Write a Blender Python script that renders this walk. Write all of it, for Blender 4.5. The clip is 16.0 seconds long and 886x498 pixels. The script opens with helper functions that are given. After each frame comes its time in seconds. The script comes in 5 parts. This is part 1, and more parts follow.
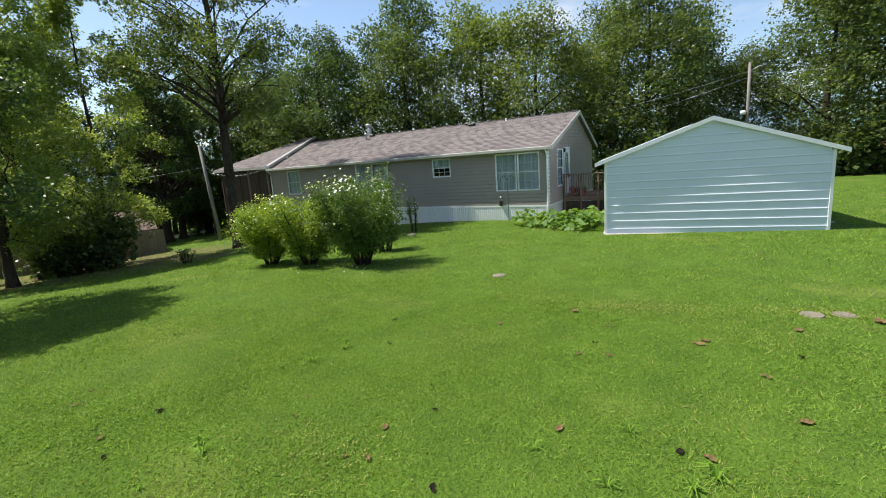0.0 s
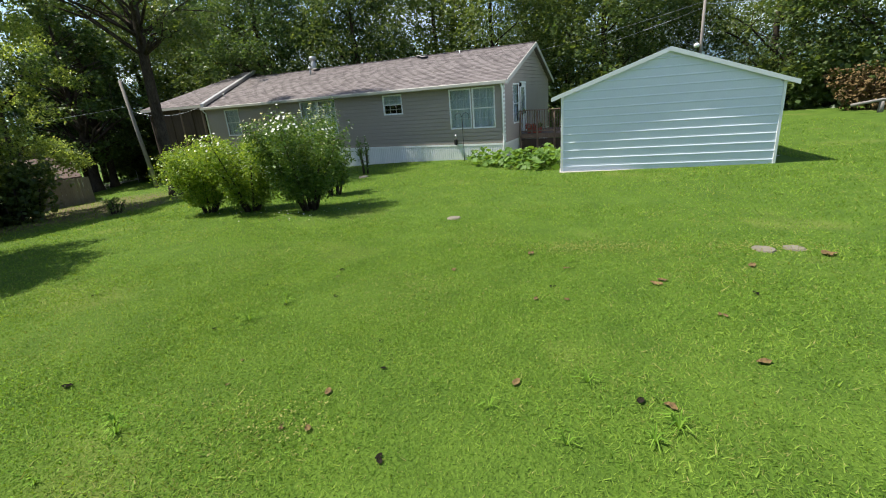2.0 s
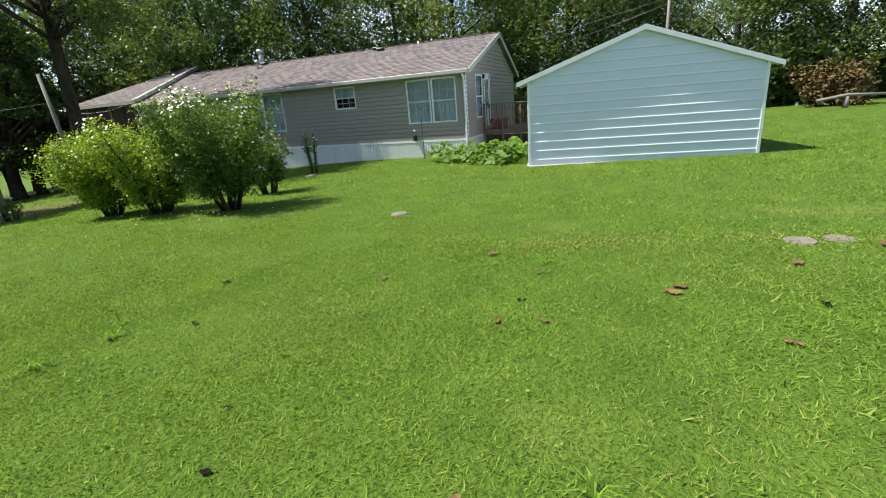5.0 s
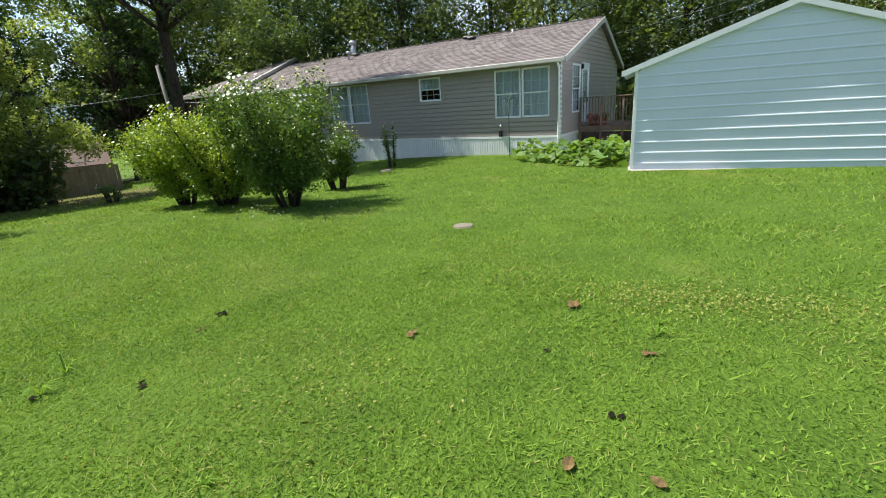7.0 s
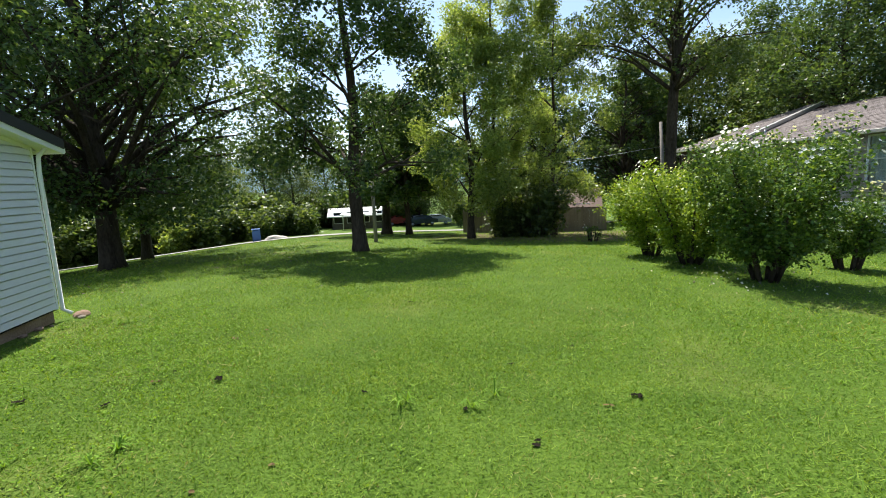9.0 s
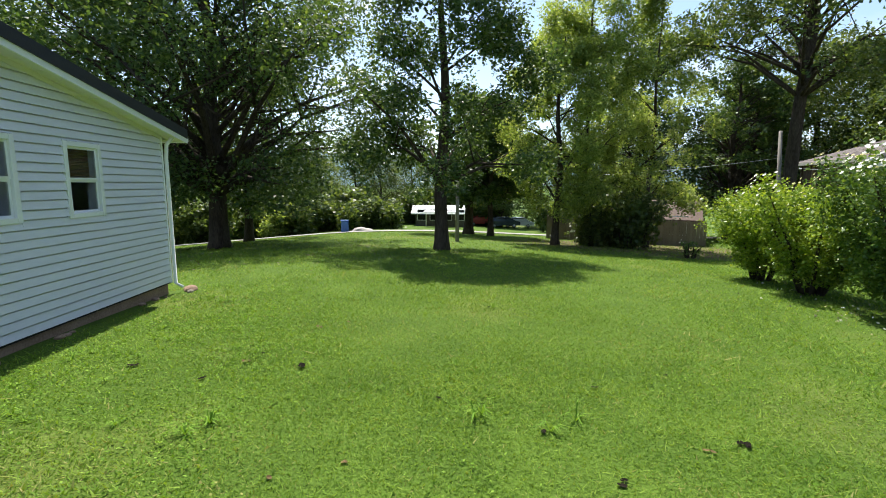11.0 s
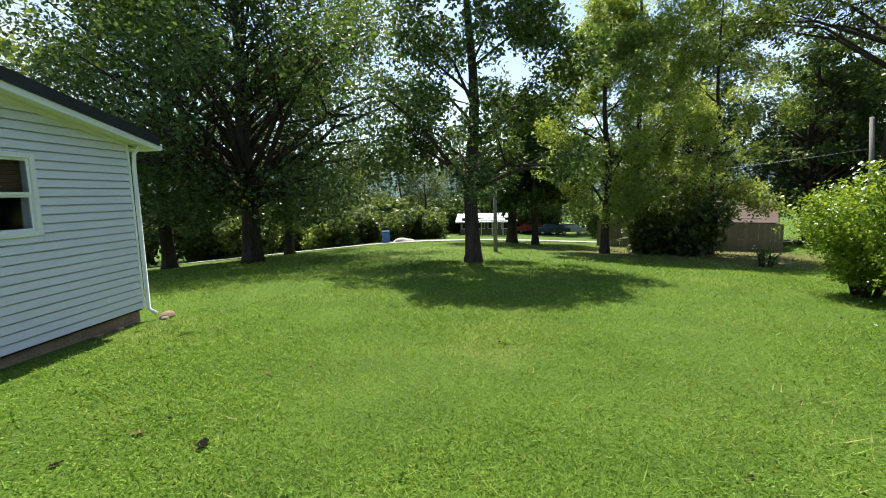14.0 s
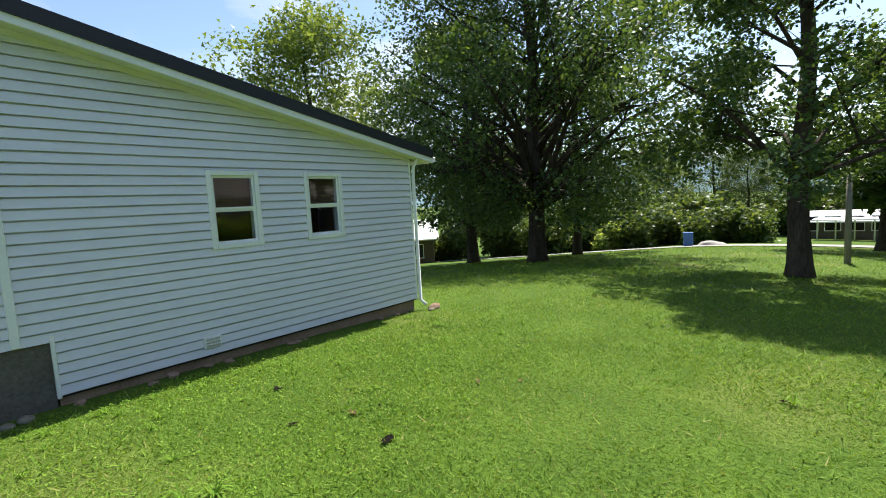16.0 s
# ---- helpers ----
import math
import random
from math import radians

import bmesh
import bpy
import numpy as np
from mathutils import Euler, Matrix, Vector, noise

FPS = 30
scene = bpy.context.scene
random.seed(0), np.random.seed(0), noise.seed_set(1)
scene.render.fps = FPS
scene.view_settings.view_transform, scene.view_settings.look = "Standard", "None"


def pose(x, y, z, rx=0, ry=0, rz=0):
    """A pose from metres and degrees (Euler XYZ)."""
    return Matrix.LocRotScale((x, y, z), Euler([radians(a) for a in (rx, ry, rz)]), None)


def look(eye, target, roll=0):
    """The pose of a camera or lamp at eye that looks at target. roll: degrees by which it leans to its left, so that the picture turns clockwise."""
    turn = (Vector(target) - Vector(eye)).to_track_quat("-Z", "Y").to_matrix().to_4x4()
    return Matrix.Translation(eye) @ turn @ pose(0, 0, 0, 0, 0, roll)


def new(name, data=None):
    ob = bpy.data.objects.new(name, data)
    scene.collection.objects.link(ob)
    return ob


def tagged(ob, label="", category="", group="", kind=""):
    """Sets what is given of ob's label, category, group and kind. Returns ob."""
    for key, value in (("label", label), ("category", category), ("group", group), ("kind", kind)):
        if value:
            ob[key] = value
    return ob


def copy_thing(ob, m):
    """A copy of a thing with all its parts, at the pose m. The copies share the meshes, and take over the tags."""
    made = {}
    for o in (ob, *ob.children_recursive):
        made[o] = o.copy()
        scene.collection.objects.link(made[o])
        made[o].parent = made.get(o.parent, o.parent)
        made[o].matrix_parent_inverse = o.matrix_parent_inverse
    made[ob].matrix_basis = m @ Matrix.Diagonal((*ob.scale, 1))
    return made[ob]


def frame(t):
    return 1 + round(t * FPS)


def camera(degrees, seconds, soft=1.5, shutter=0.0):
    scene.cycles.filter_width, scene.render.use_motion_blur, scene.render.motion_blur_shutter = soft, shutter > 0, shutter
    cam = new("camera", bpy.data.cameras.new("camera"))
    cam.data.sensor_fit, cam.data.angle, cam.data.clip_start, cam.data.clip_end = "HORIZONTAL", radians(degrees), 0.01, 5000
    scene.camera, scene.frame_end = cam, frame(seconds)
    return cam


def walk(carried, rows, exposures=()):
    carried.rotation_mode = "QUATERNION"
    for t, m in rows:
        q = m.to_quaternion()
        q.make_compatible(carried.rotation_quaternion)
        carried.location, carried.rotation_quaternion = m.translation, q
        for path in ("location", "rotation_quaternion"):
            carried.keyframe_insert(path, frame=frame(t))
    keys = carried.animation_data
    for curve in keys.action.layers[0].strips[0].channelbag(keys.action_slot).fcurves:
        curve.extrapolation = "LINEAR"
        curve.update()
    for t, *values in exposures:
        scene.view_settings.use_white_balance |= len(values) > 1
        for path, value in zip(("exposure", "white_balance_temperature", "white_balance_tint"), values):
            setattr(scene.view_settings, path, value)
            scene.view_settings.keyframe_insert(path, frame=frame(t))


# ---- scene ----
cam = camera(88.5, 16.0, soft=1.0)
PATH = [
    (0, (0.534, -0.237, 2.628), (-0.166, 1.599, 2.259), -4.1),
    (0.5, (0.549, -0.135, 2.576), (-0.107, 1.704, 2.142), -3.1),
    (1, (0.54, -0.071, 2.565), (-0.012, 1.783, 2.057), -3.0),
    (1.5, (0.491, 0.022, 2.539), (-0.018, 1.864, 1.949), -3.6),
    (2, (0.474, 0.302, 2.526), (-0.05, 2.127, 1.897), -4.6),
    (2.5, (0.419, 0.612, 2.439), (-0.171, 2.415, 1.806), -5.7),
    (3, (0.304, 0.89, 2.27), (-0.38, 2.657, 1.632), -6.2),
    (3.5, (0.372, 1.197, 2.109), (-0.271, 2.981, 1.476), -5.5),
    (4, (0.469, 1.557, 1.973), (0.014, 3.402, 1.351), -4.8),
    (4.2, (0.471, 1.69, 1.919), (0.072, 3.549, 1.296), -4.6),
    (6.3, (0.338, 3.299, 1.705), (-0.08, 5.164, 1.116), -5.1),
    (6.5, (0.353, 3.477, 1.709), (-0.132, 5.321, 1.107), -4.8),
    (7, (0.304, 3.834, 1.675), (-0.446, 5.587, 1.071), -3.9),
    (7.5, (0.203, 4.098, 1.663), (-0.946, 5.638, 1.108), -3.8),
    (8, (0.113, 4.295, 1.662), (-1.425, 5.486, 1.197), -3.6),
    (8.5, (0.044, 4.335, 1.712), (-1.764, 5.108, 1.346), -3.3),
    (9, (-0.002, 4.316, 1.772), (-1.937, 4.729, 1.484), -2.6),
    (9.5, (-0.03, 4.289, 1.786), (-1.996, 4.55, 1.53), -1.5),
    (10, (-0.032, 4.267, 1.801), (-2.01, 4.428, 1.556), -0.9),
    (10.2, (-0.041, 4.259, 1.804), (-2.02, 4.395, 1.549), -0.5),
    (12.3, (-0.604, 4.499, 1.788), (-2.588, 4.457, 1.538), -0.7),
    (12.5, (-0.71, 4.623, 1.756), (-2.695, 4.552, 1.52), -1.2),
    (13, (-1.016, 4.813, 1.736), (-3.0, 4.718, 1.506), -1.4),
    (13.5, (-1.315, 4.868, 1.729), (-3.299, 4.766, 1.504), -1.4),
    (14, (-1.568, 4.963, 1.725), (-3.547, 4.808, 1.484), -1.4),
    (14.5, (-1.893, 5.101, 1.701), (-3.858, 4.842, 1.439), -1.6),
    (15, (-2.148, 5.147, 1.69), (-4.06, 4.63, 1.417), -1.6),
    (15.5, (-2.29, 5.263, 1.684), (-4.055, 4.353, 1.442), -2.5),
    (16, (-2.304, 5.491, 1.726), (-3.803, 4.181, 1.536), -3.3),
]
walk(cam, [(t, look(e, g, r)) for t, e, g, r in PATH], [(0, 0.78), (4, 0.88), (8, 0.95), (12.5, 1.03), (16, 1.03)])

# ---- world, sun ----
SUN = Vector((-0.50, -0.055, 0.86)).normalized()
world = bpy.data.worlds.new("sky")
scene.world = world
world.use_nodes = True
wn, wl = world.node_tree.nodes, world.node_tree.links
wn.clear()
w_out, w_bg, w_sky = wn.new("ShaderNodeOutputWorld"), wn.new("ShaderNodeBackground"), wn.new("ShaderNodeTexSky")
w_sky.sky_type, w_sky.sun_disc = "NISHITA", False
w_sky.sun_elevation = math.asin(SUN.z)
w_sky.sun_rotation = math.atan2(SUN.x, SUN.y)
w_sky.air_density, w_sky.dust_density, w_sky.ozone_density = 1.0, 0.7, 1.2
w_co, w_map, w_noise, w_ramp, w_mix = (wn.new("ShaderNodeTexCoord"), wn.new("ShaderNodeMapping"), wn.new("ShaderNodeTexNoise"),
                                       wn.new("ShaderNodeValToRGB"), wn.new("ShaderNodeMixRGB"))
w_map.inputs["Scale"].default_value = (1.0, 1.0, 2.6)
w_noise.inputs["Scale"].default_value, w_noise.inputs["Detail"].default_value, w_noise.inputs["Roughness"].default_value = 2.1, 7.0, 0.55
w_ramp.color_ramp.elements[0].position, w_ramp.color_ramp.elements[1].position = 0.52, 0.72
w_mix.inputs[2].default_value = (4.9, 5.2, 5.7, 1)
wl.new(w_co.outputs["Generated"], w_map.inputs[0])
wl.new(w_map.outputs[0], w_noise.inputs[0])
wl.new(w_noise.outputs[0], w_ramp.inputs[0])
wl.new(w_ramp.outputs[0], w_mix.inputs[0])
wl.new(w_sky.outputs[0], w_mix.inputs[1])
wl.new(w_mix.outputs[0], w_bg.inputs[0])
w_bg.inputs[1].default_value = 0.108
wl.new(w_bg.outputs[0], w_out.inputs[0])
sun = new("sun", bpy.data.lights.new("sun", "SUN"))
sun.data.energy, sun.data.angle, sun.data.color = 4.9, radians(0.53), (1.0, 0.95, 0.86)
sun.matrix_world = look(SUN * 60, (0, 0, 0))


# ---- materials ----
def material(name, low, high, scale=3.0, rough=0.8, metal=0.0, bump=0.0, fine=40.0, spec=0.4, stretch=(1, 1, 1), island=0.0, bump_distance=0.01):
    """Two-scale noise between two colours, with bump from the finer one."""
    m = bpy.data.materials.new(name)
    m.use_nodes = True
    n, l = m.node_tree.nodes, m.node_tree.links
    b = n["Principled BSDF"]
    co, mp = n.new("ShaderNodeTexCoord"), n.new("ShaderNodeMapping")
    mp.inputs["Scale"].default_value = stretch
    l.new(co.outputs["Object"], mp.inputs[0])
    big, small = n.new("ShaderNodeTexNoise"), n.new("ShaderNodeTexNoise")
    big.inputs["Scale"].default_value, small.inputs["Scale"].default_value = scale, fine
    big.inputs["Detail"].default_value = small.inputs["Detail"].default_value = 5
    l.new(mp.outputs[0], big.inputs[0])
    l.new(mp.outputs[0], small.inputs[0])
    avg = n.new("ShaderNodeMath")
    avg.operation = "MULTIPLY_ADD"
    avg.inputs[1].default_value = 0.5
    half = n.new("ShaderNodeMath")
    half.operation = "MULTIPLY"
    half.inputs[1].default_value = 0.5
    l.new(small.outputs[0], half.inputs[0])
    l.new(big.outputs[0], avg.inputs[0])
    l.new(half.outputs[0], avg.inputs[2])
    value = avg.outputs[0]
    if island:
        geo, mx = n.new("ShaderNodeNewGeometry"), n.new("ShaderNodeMix")
        mx.inputs[0].default_value = island
        l.new(value, mx.inputs[2])
        l.new(geo.outputs["Random Per Island"], mx.inputs[3])
        value = mx.outputs[0]
    ramp = n.new("ShaderNodeValToRGB")
    ramp.color_ramp.elements[0].position, ramp.color_ramp.elements[1].position = (0.1, 0.9) if island else (0.35, 0.65)
    ramp.color_ramp.elements[0].color, ramp.color_ramp.elements[1].color = (*low, 1), (*high, 1)
    l.new(value, ramp.inputs[0])
    l.new(ramp.outputs[0], b.inputs["Base Color"])
    b.inputs["Roughness"].default_value, b.inputs["Metallic"].default_value = rough, metal
    b.inputs["Specular IOR Level"].default_value = spec
    if bump:
        bp = n.new("ShaderNodeBump")
        bp.inputs["Strength"].default_value, bp.inputs["Distance"].default_value = bump, bump_distance
        l.new(small.outputs[0], bp.inputs["Height"])
        l.new(bp.outputs[0], b.inputs["Normal"])
    return m


def leaf_material(name, low, mid, high, through_share=0.4, rough=0.42, drift=0.5, gloss=0.34):
    m = bpy.data.materials.new(name)
    m.use_nodes = True
    n, l = m.node_tree.nodes, m.node_tree.links
    b, out = n["Principled BSDF"], n["Material Output"]
    geo, ramp, tr, mix = n.new("ShaderNodeNewGeometry"), n.new("ShaderNodeValToRGB"), n.new("ShaderNodeBsdfTranslucent"), n.new("ShaderNodeMixShader")
    co, big, add = n.new("ShaderNodeTexCoord"), n.new("ShaderNodeTexNoise"), n.new("ShaderNodeMix")
    big.inputs["Scale"].default_value, big.inputs["Detail"].default_value = drift, 4
    l.new(co.outputs["Object"], big.inputs[0])
    add.inputs[0].default_value = 0.55
    l.new(big.outputs[0], add.inputs[2])
    l.new(geo.outputs["Random Per Island"], add.inputs[3])
    e = ramp.color_ramp.elements
    e[0].position, e[1].position = 0.2, 0.85
    e[0].color, e[1].color = (*low, 1), (*high, 1)
    k = e.new(0.5)
    k.color = (*mid, 1)
    l.new(add.outputs[0], ramp.inputs[0])
    l.new(ramp.outputs[0], b.inputs["Base Color"])
    warm = n.new("ShaderNodeMixRGB")
    warm.blend_type = "MULTIPLY"
    warm.inputs[0].default_value = 1.0
    warm.inputs[2].default_value = (1.3, 1.18, 0.5, 1)
    l.new(ramp.outputs[0], warm.inputs[1])
    l.new(warm.outputs[0], tr.inputs[0])
    b.inputs["Roughness"].default_value = rough
    b.inputs["Specular IOR Level"].default_value = gloss
    mix.inputs[0].default_value = through_share
    l.new(b.outputs[0], mix.inputs[1])
    l.new(tr.outputs[0], mix.inputs[2])
    l.new(mix.outputs[0], out.inputs["Surface"])
    return m


def glass_material(name):
    m = bpy.data.materials.new(name)
    m.use_nodes = True
    b = m.node_tree.nodes["Principled BSDF"]
    b.inputs["Base Color"].default_value = (0.9, 0.95, 0.95, 1)
    b.inputs["Roughness"].default_value = 0.02
    b.inputs["Transmission Weight"].default_value = 1.0
    b.inputs["IOR"].default_value = 1.45
    return m


def lawn_material():
    """Mown grass: broad tonal drifts, dry patches, fine blade relief."""
    m = material("lawn_soil", (0.050, 0.096, 0.011), (0.094, 0.160, 0.018), scale=1.3, fine=30.0, rough=0.9, spec=0.15, bump=0.9, bump_distance=0.05)
    n, l = m.node_tree.nodes, m.node_tree.links
    b = n["Principled BSDF"]
    first = b.inputs["Base Color"].links[0].from_socket
    co, patch, ramp, mix = n.new("ShaderNodeTexCoord"), n.new("ShaderNodeTexNoise"), n.new("ShaderNodeValToRGB"), n.new("ShaderNodeMixRGB")
    patch.inputs["Scale"].default_value, patch.inputs["Detail"].default_value = 0.33, 6
    l.new(co.outputs["Object"], patch.inputs[0])
    ramp.color_ramp.elements[0].position, ramp.color_ramp.elements[1].position = 0.58, 0.72
    ramp.color_ramp.elements[1].color = (0.38, 0.38, 0.38, 1)
    l.new(patch.outputs[0], ramp.inputs[0])
    l.new(ramp.outputs[0], mix.inputs[0])
    l.new(first, mix.inputs[1])
    mix.inputs[2].default_value = (0.24, 0.22, 0.075, 1)
    spot, near, wob, litter = n.new("ShaderNodeVectorMath"), n.new("ShaderNodeMapRange"), n.new("ShaderNodeMath"), n.new("ShaderNodeMixRGB")
    spot.operation = "DISTANCE"
    spot.inputs[1].default_value = (-25.0, 15.5, -1.4)
    l.new(co.outputs["Object"], spot.inputs[0])
    wob.operation = "MULTIPLY_ADD"
    wob.inputs[1].default_value = 9.0
    l.new(patch.outputs[0], wob.inputs[0])
    l.new(spot.outputs["Value"], wob.inputs[2])
    near.inputs["From Min"].default_value, near.inputs["From Max"].default_value = 12.5, 9.0
    near.inputs["To Max"].default_value = 0.8
    l.new(wob.outputs[0], near.inputs[0])
    l.new(near.outputs[0], litter.inputs[0])
    l.new(mix.outputs[0], litter.inputs[1])
    litter.inputs[2].default_value = (0.15, 0.105, 0.065, 1)
    l.new(litter.outputs[0], b.inputs["Base Color"])
    return m


M_LAWN = lawn_material()
M_BLADE = leaf_material("grass_blade", (0.071, 0.150, 0.018), (0.148, 0.265, 0.034), (0.280, 0.388, 0.066), 0.38, 0.7, 1.6, 0.12)
M_WEED = leaf_material("weed_blade", (0.095, 0.200, 0.022), (0.165, 0.310, 0.036), (0.270, 0.410, 0.068), 0.4, 0.7, 0.5, 0.12)
M_STRAW = leaf_material("straw_blade", (0.19, 0.225, 0.055), (0.27, 0.285, 0.085), (0.37, 0.355, 0.135), 0.3, 0.7, 0.5, 0.12)
M_OAK = leaf_material("oak_leaf", (0.036, 0.072, 0.029), (0.068, 0.126, 0.040), (0.145, 0.208, 0.064), 0.46)
M_DARK = leaf_material("dark_leaf", (0.038, 0.076, 0.030), (0.072, 0.132, 0.042), (0.145, 0.208, 0.062), 0.5)
M_LIGHT = leaf_material("light_leaf", (0.130, 0.205, 0.062), (0.240, 0.335, 0.100), (0.390, 0.460, 0.155), 0.58)
M_MID = leaf_material("mid_leaf", (0.052, 0.092, 0.032), (0.094, 0.148, 0.044), (0.176, 0.226, 0.068), 0.48)
M_OLIVE = leaf_material("olive_leaf", (0.075, 0.122, 0.040), (0.135, 0.198, 0.058), (0.235, 0.292, 0.086), 0.5)
M_ROSE = leaf_material("shrub_leaf", (0.090, 0.165, 0.021), (0.195, 0.305, 0.036), (0.380, 0.460, 0.064), 0.42, 0.4)
M_ROSEDARK = leaf_material("shrub_leaf_dark", (0.046, 0.100, 0.022), (0.094, 0.172, 0.034), (0.205, 0.290, 0.056), 0.38, 0.4)
M_SQUASH = leaf_material("squash_leaf", (0.075, 0.155, 0.032), (0.125, 0.230, 0.045), (0.205, 0.320, 0.070), 0.4, 0.5)
M_PETAL = leaf_material("white_petal", (0.75, 0.75, 0.72), (0.8, 0.8, 0.78), (0.85, 0.85, 0.82), 0.3, 0.6)
M_BARK = material("bark", (0.028, 0.021, 0.015), (0.085, 0.068, 0.052), scale=4, fine=22, rough=0.95, bump=0.9, stretch=(1, 1, 0.25), spec=0.15, bump_distance=0.04)
M_SIDING = material("pale_grey_vinyl", (0.66, 0.66, 0.735), (0.72, 0.72, 0.795), scale=1.2, fine=60, rough=0.5, bump=0.05, stretch=(0.2, 1, 1))
M_TRIM = material("white_trim", (0.76, 0.77, 0.77), (0.82, 0.83, 0.83), scale=2, fine=50, rough=0.45, bump=0.03)
M_SOFFIT = material("cream_soffit", (0.66, 0.64, 0.60), (0.72, 0.70, 0.66), scale=2, fine=40, rough=0.5)
M_ROOFMETAL = material("black_roof_metal", (0.012, 0.013, 0.017), (0.022, 0.023, 0.028), scale=2, fine=60, rough=0.45, spec=0.4)
M_BLOCK = material("grey_block_wall", (0.085, 0.075, 0.065), (0.17, 0.15, 0.135), scale=2.2, fine=30, rough=0.95, bump=0.5)
M_CLAY = material("red_clay_footing", (0.20, 0.125, 0.085), (0.36, 0.25, 0.18), scale=3, fine=35, rough=0.95, bump=0.7)
M_TAN = material("taupe_vinyl", (0.315, 0.275, 0.245), (0.36, 0.315, 0.285), scale=1.0, fine=40, rough=0.55, bump=0.05, stretch=(0.2, 1, 1))
M_SKIRT = material("white_skirting", (0.62, 0.64, 0.64), (0.78, 0.79, 0.78), scale=1.5, fine=30, rough=0.35, stretch=(2, 1, 0.3))
M_SHINGLE = material("brown_shingle", (0.095, 0.080, 0.078), (0.195, 0.170, 0.165), scale=2.0, fine=14, rough=0.95, bump=0.5, stretch=(0.5, 1.6, 1.6), island=0.75)
M_SHED = material("pale_blue_steel", (0.60, 0.665, 0.76), (0.66, 0.725, 0.82), scale=0.8, fine=20, rough=0.30, metal=0.0, spec=0.6, bump=0.02)
M_CREAM = material("cream_gutter_paint", (0.38, 0.37, 0.33), (0.46, 0.45, 0.41), scale=2, fine=40, rough=0.5)
M_GLASS = glass_material("window_glass")
M_CURTAIN = material("pale_curtain", (0.45, 0.52, 0.56), (0.70, 0.75, 0.78), scale=3, fine=12, rough=0.9, stretch=(4, 1, 0.3), bump=0.4)
# brown reflection of the upper panes, put into a solid colour
M_PANETINT = material("painted_brown_reflection", (0.10, 0.055, 0.028), (0.16, 0.09, 0.045), scale=2, fine=20, rough=0.8, stretch=(1, 1, 6))
# near-black; on room insides and windows it stands in for indoor shade
M_BLACK = material("black_and_painted_shade", (0.012, 0.012, 0.013), (0.022, 0.021, 0.020), scale=3, fine=20, rough=0.9)
M_WOOD = material("weathered_deck_wood", (0.13, 0.085, 0.062), (0.26, 0.185, 0.14), scale=2, fine=25, rough=0.9, bump=0.4, stretch=(1, 1, 0.3))
M_PORCH = material("dark_brown_boards", (0.045, 0.030, 0.022), (0.085, 0.058, 0.042), scale=2, fine=20, rough=0.85, stretch=(3, 1, 0.2), bump=0.3)
M_POLE = material("grey_pole_wood", (0.15, 0.135, 0.12), (0.27, 0.25, 0.225), scale=2, fine=25, rough=0.95, stretch=(1, 1, 0.15), bump=0.5)
M_IRON = material("black_iron", (0.015, 0.015, 0.015), (0.03, 0.03, 0.03), scale=5, fine=40, rough=0.5, metal=0.6)
M_STEEL = material("galvanised_steel", (0.38, 0.39, 0.40), (0.52, 0.53, 0.54), scale=3, fine=30, rough=0.4, metal=0.8)
M_CONCRETE = material("pale_concrete", (0.32, 0.30, 0.27), (0.46, 0.43, 0.39), scale=3, fine=40, rough=0.95, bump=0.5)
M_DRYLEAF = material("dry_leaf", (0.060, 0.036, 0.012), (0.19, 0.125, 0.045), scale=6, fine=40, rough=0.9, bump=0.3)
M_BLACKLEAF = material("rotted_leaf", (0.008, 0.007, 0.005), (0.02, 0.016, 0.012), scale=6, fine=40, rough=1.0, spec=0.05)
M_ROAD = material("pale_gravel_road", (0.27, 0.26, 0.235), (0.36, 0.345, 0.315), scale=0.6, fine=12, rough=0.95, bump=0.4)
M_RED = material("faded_red_paint", (0.38, 0.05, 0.035), (0.48, 0.08, 0.05), scale=3, fine=30, rough=0.5)
M_BLUE = material("blue_plastic", (0.03, 0.10, 0.30), (0.05, 0.14, 0.38), scale=3, fine=30, rough=0.45)
# blue haze of distance is put straight into this colour
M_HILL = material("haze_painted_hill", (0.10, 0.17, 0.20), (0.14, 0.22, 0.25), scale=0.004, fine=0.03, rough=1.0)
M_FENCE = material("tan_fence_boards", (0.13, 0.115, 0.085), (0.22, 0.195, 0.145), scale=1.5, fine=20, rough=0.9, bump=0.3, stretch=(3, 1, 0.3))
# roof and wall browns are painted darker to carry tree shade
M_RUSTROOF = material("shade_darkened_rust_roof", (0.075, 0.048, 0.038), (0.12, 0.078, 0.062), scale=1.5, fine=20, rough=0.85)
M_SIENNA = material("shade_darkened_brown_wall", (0.085, 0.06, 0.045), (0.13, 0.095, 0.07), scale=1.5, fine=20, rough=0.9)
M_TYRE = material("tyre_rubber", (0.02, 0.02, 0.02), (0.035, 0.035, 0.035), scale=5, fine=40, rough=0.9)
M_CARDARK = material("dark_blue_car_paint", (0.03, 0.045, 0.07), (0.04, 0.06, 0.09), scale=2, fine=20, rough=0.2, spec=0.6)
M_CARWHITE = material("white_car_paint", (0.7, 0.7, 0.7), (0.76, 0.76, 0.76), scale=2, fine=20, rough=0.25, spec=0.6)
M_STONE = material("field_stone", (0.15, 0.13, 0.10), (0.27, 0.235, 0.185), scale=4, fine=30, rough=0.95, bump=0.6)


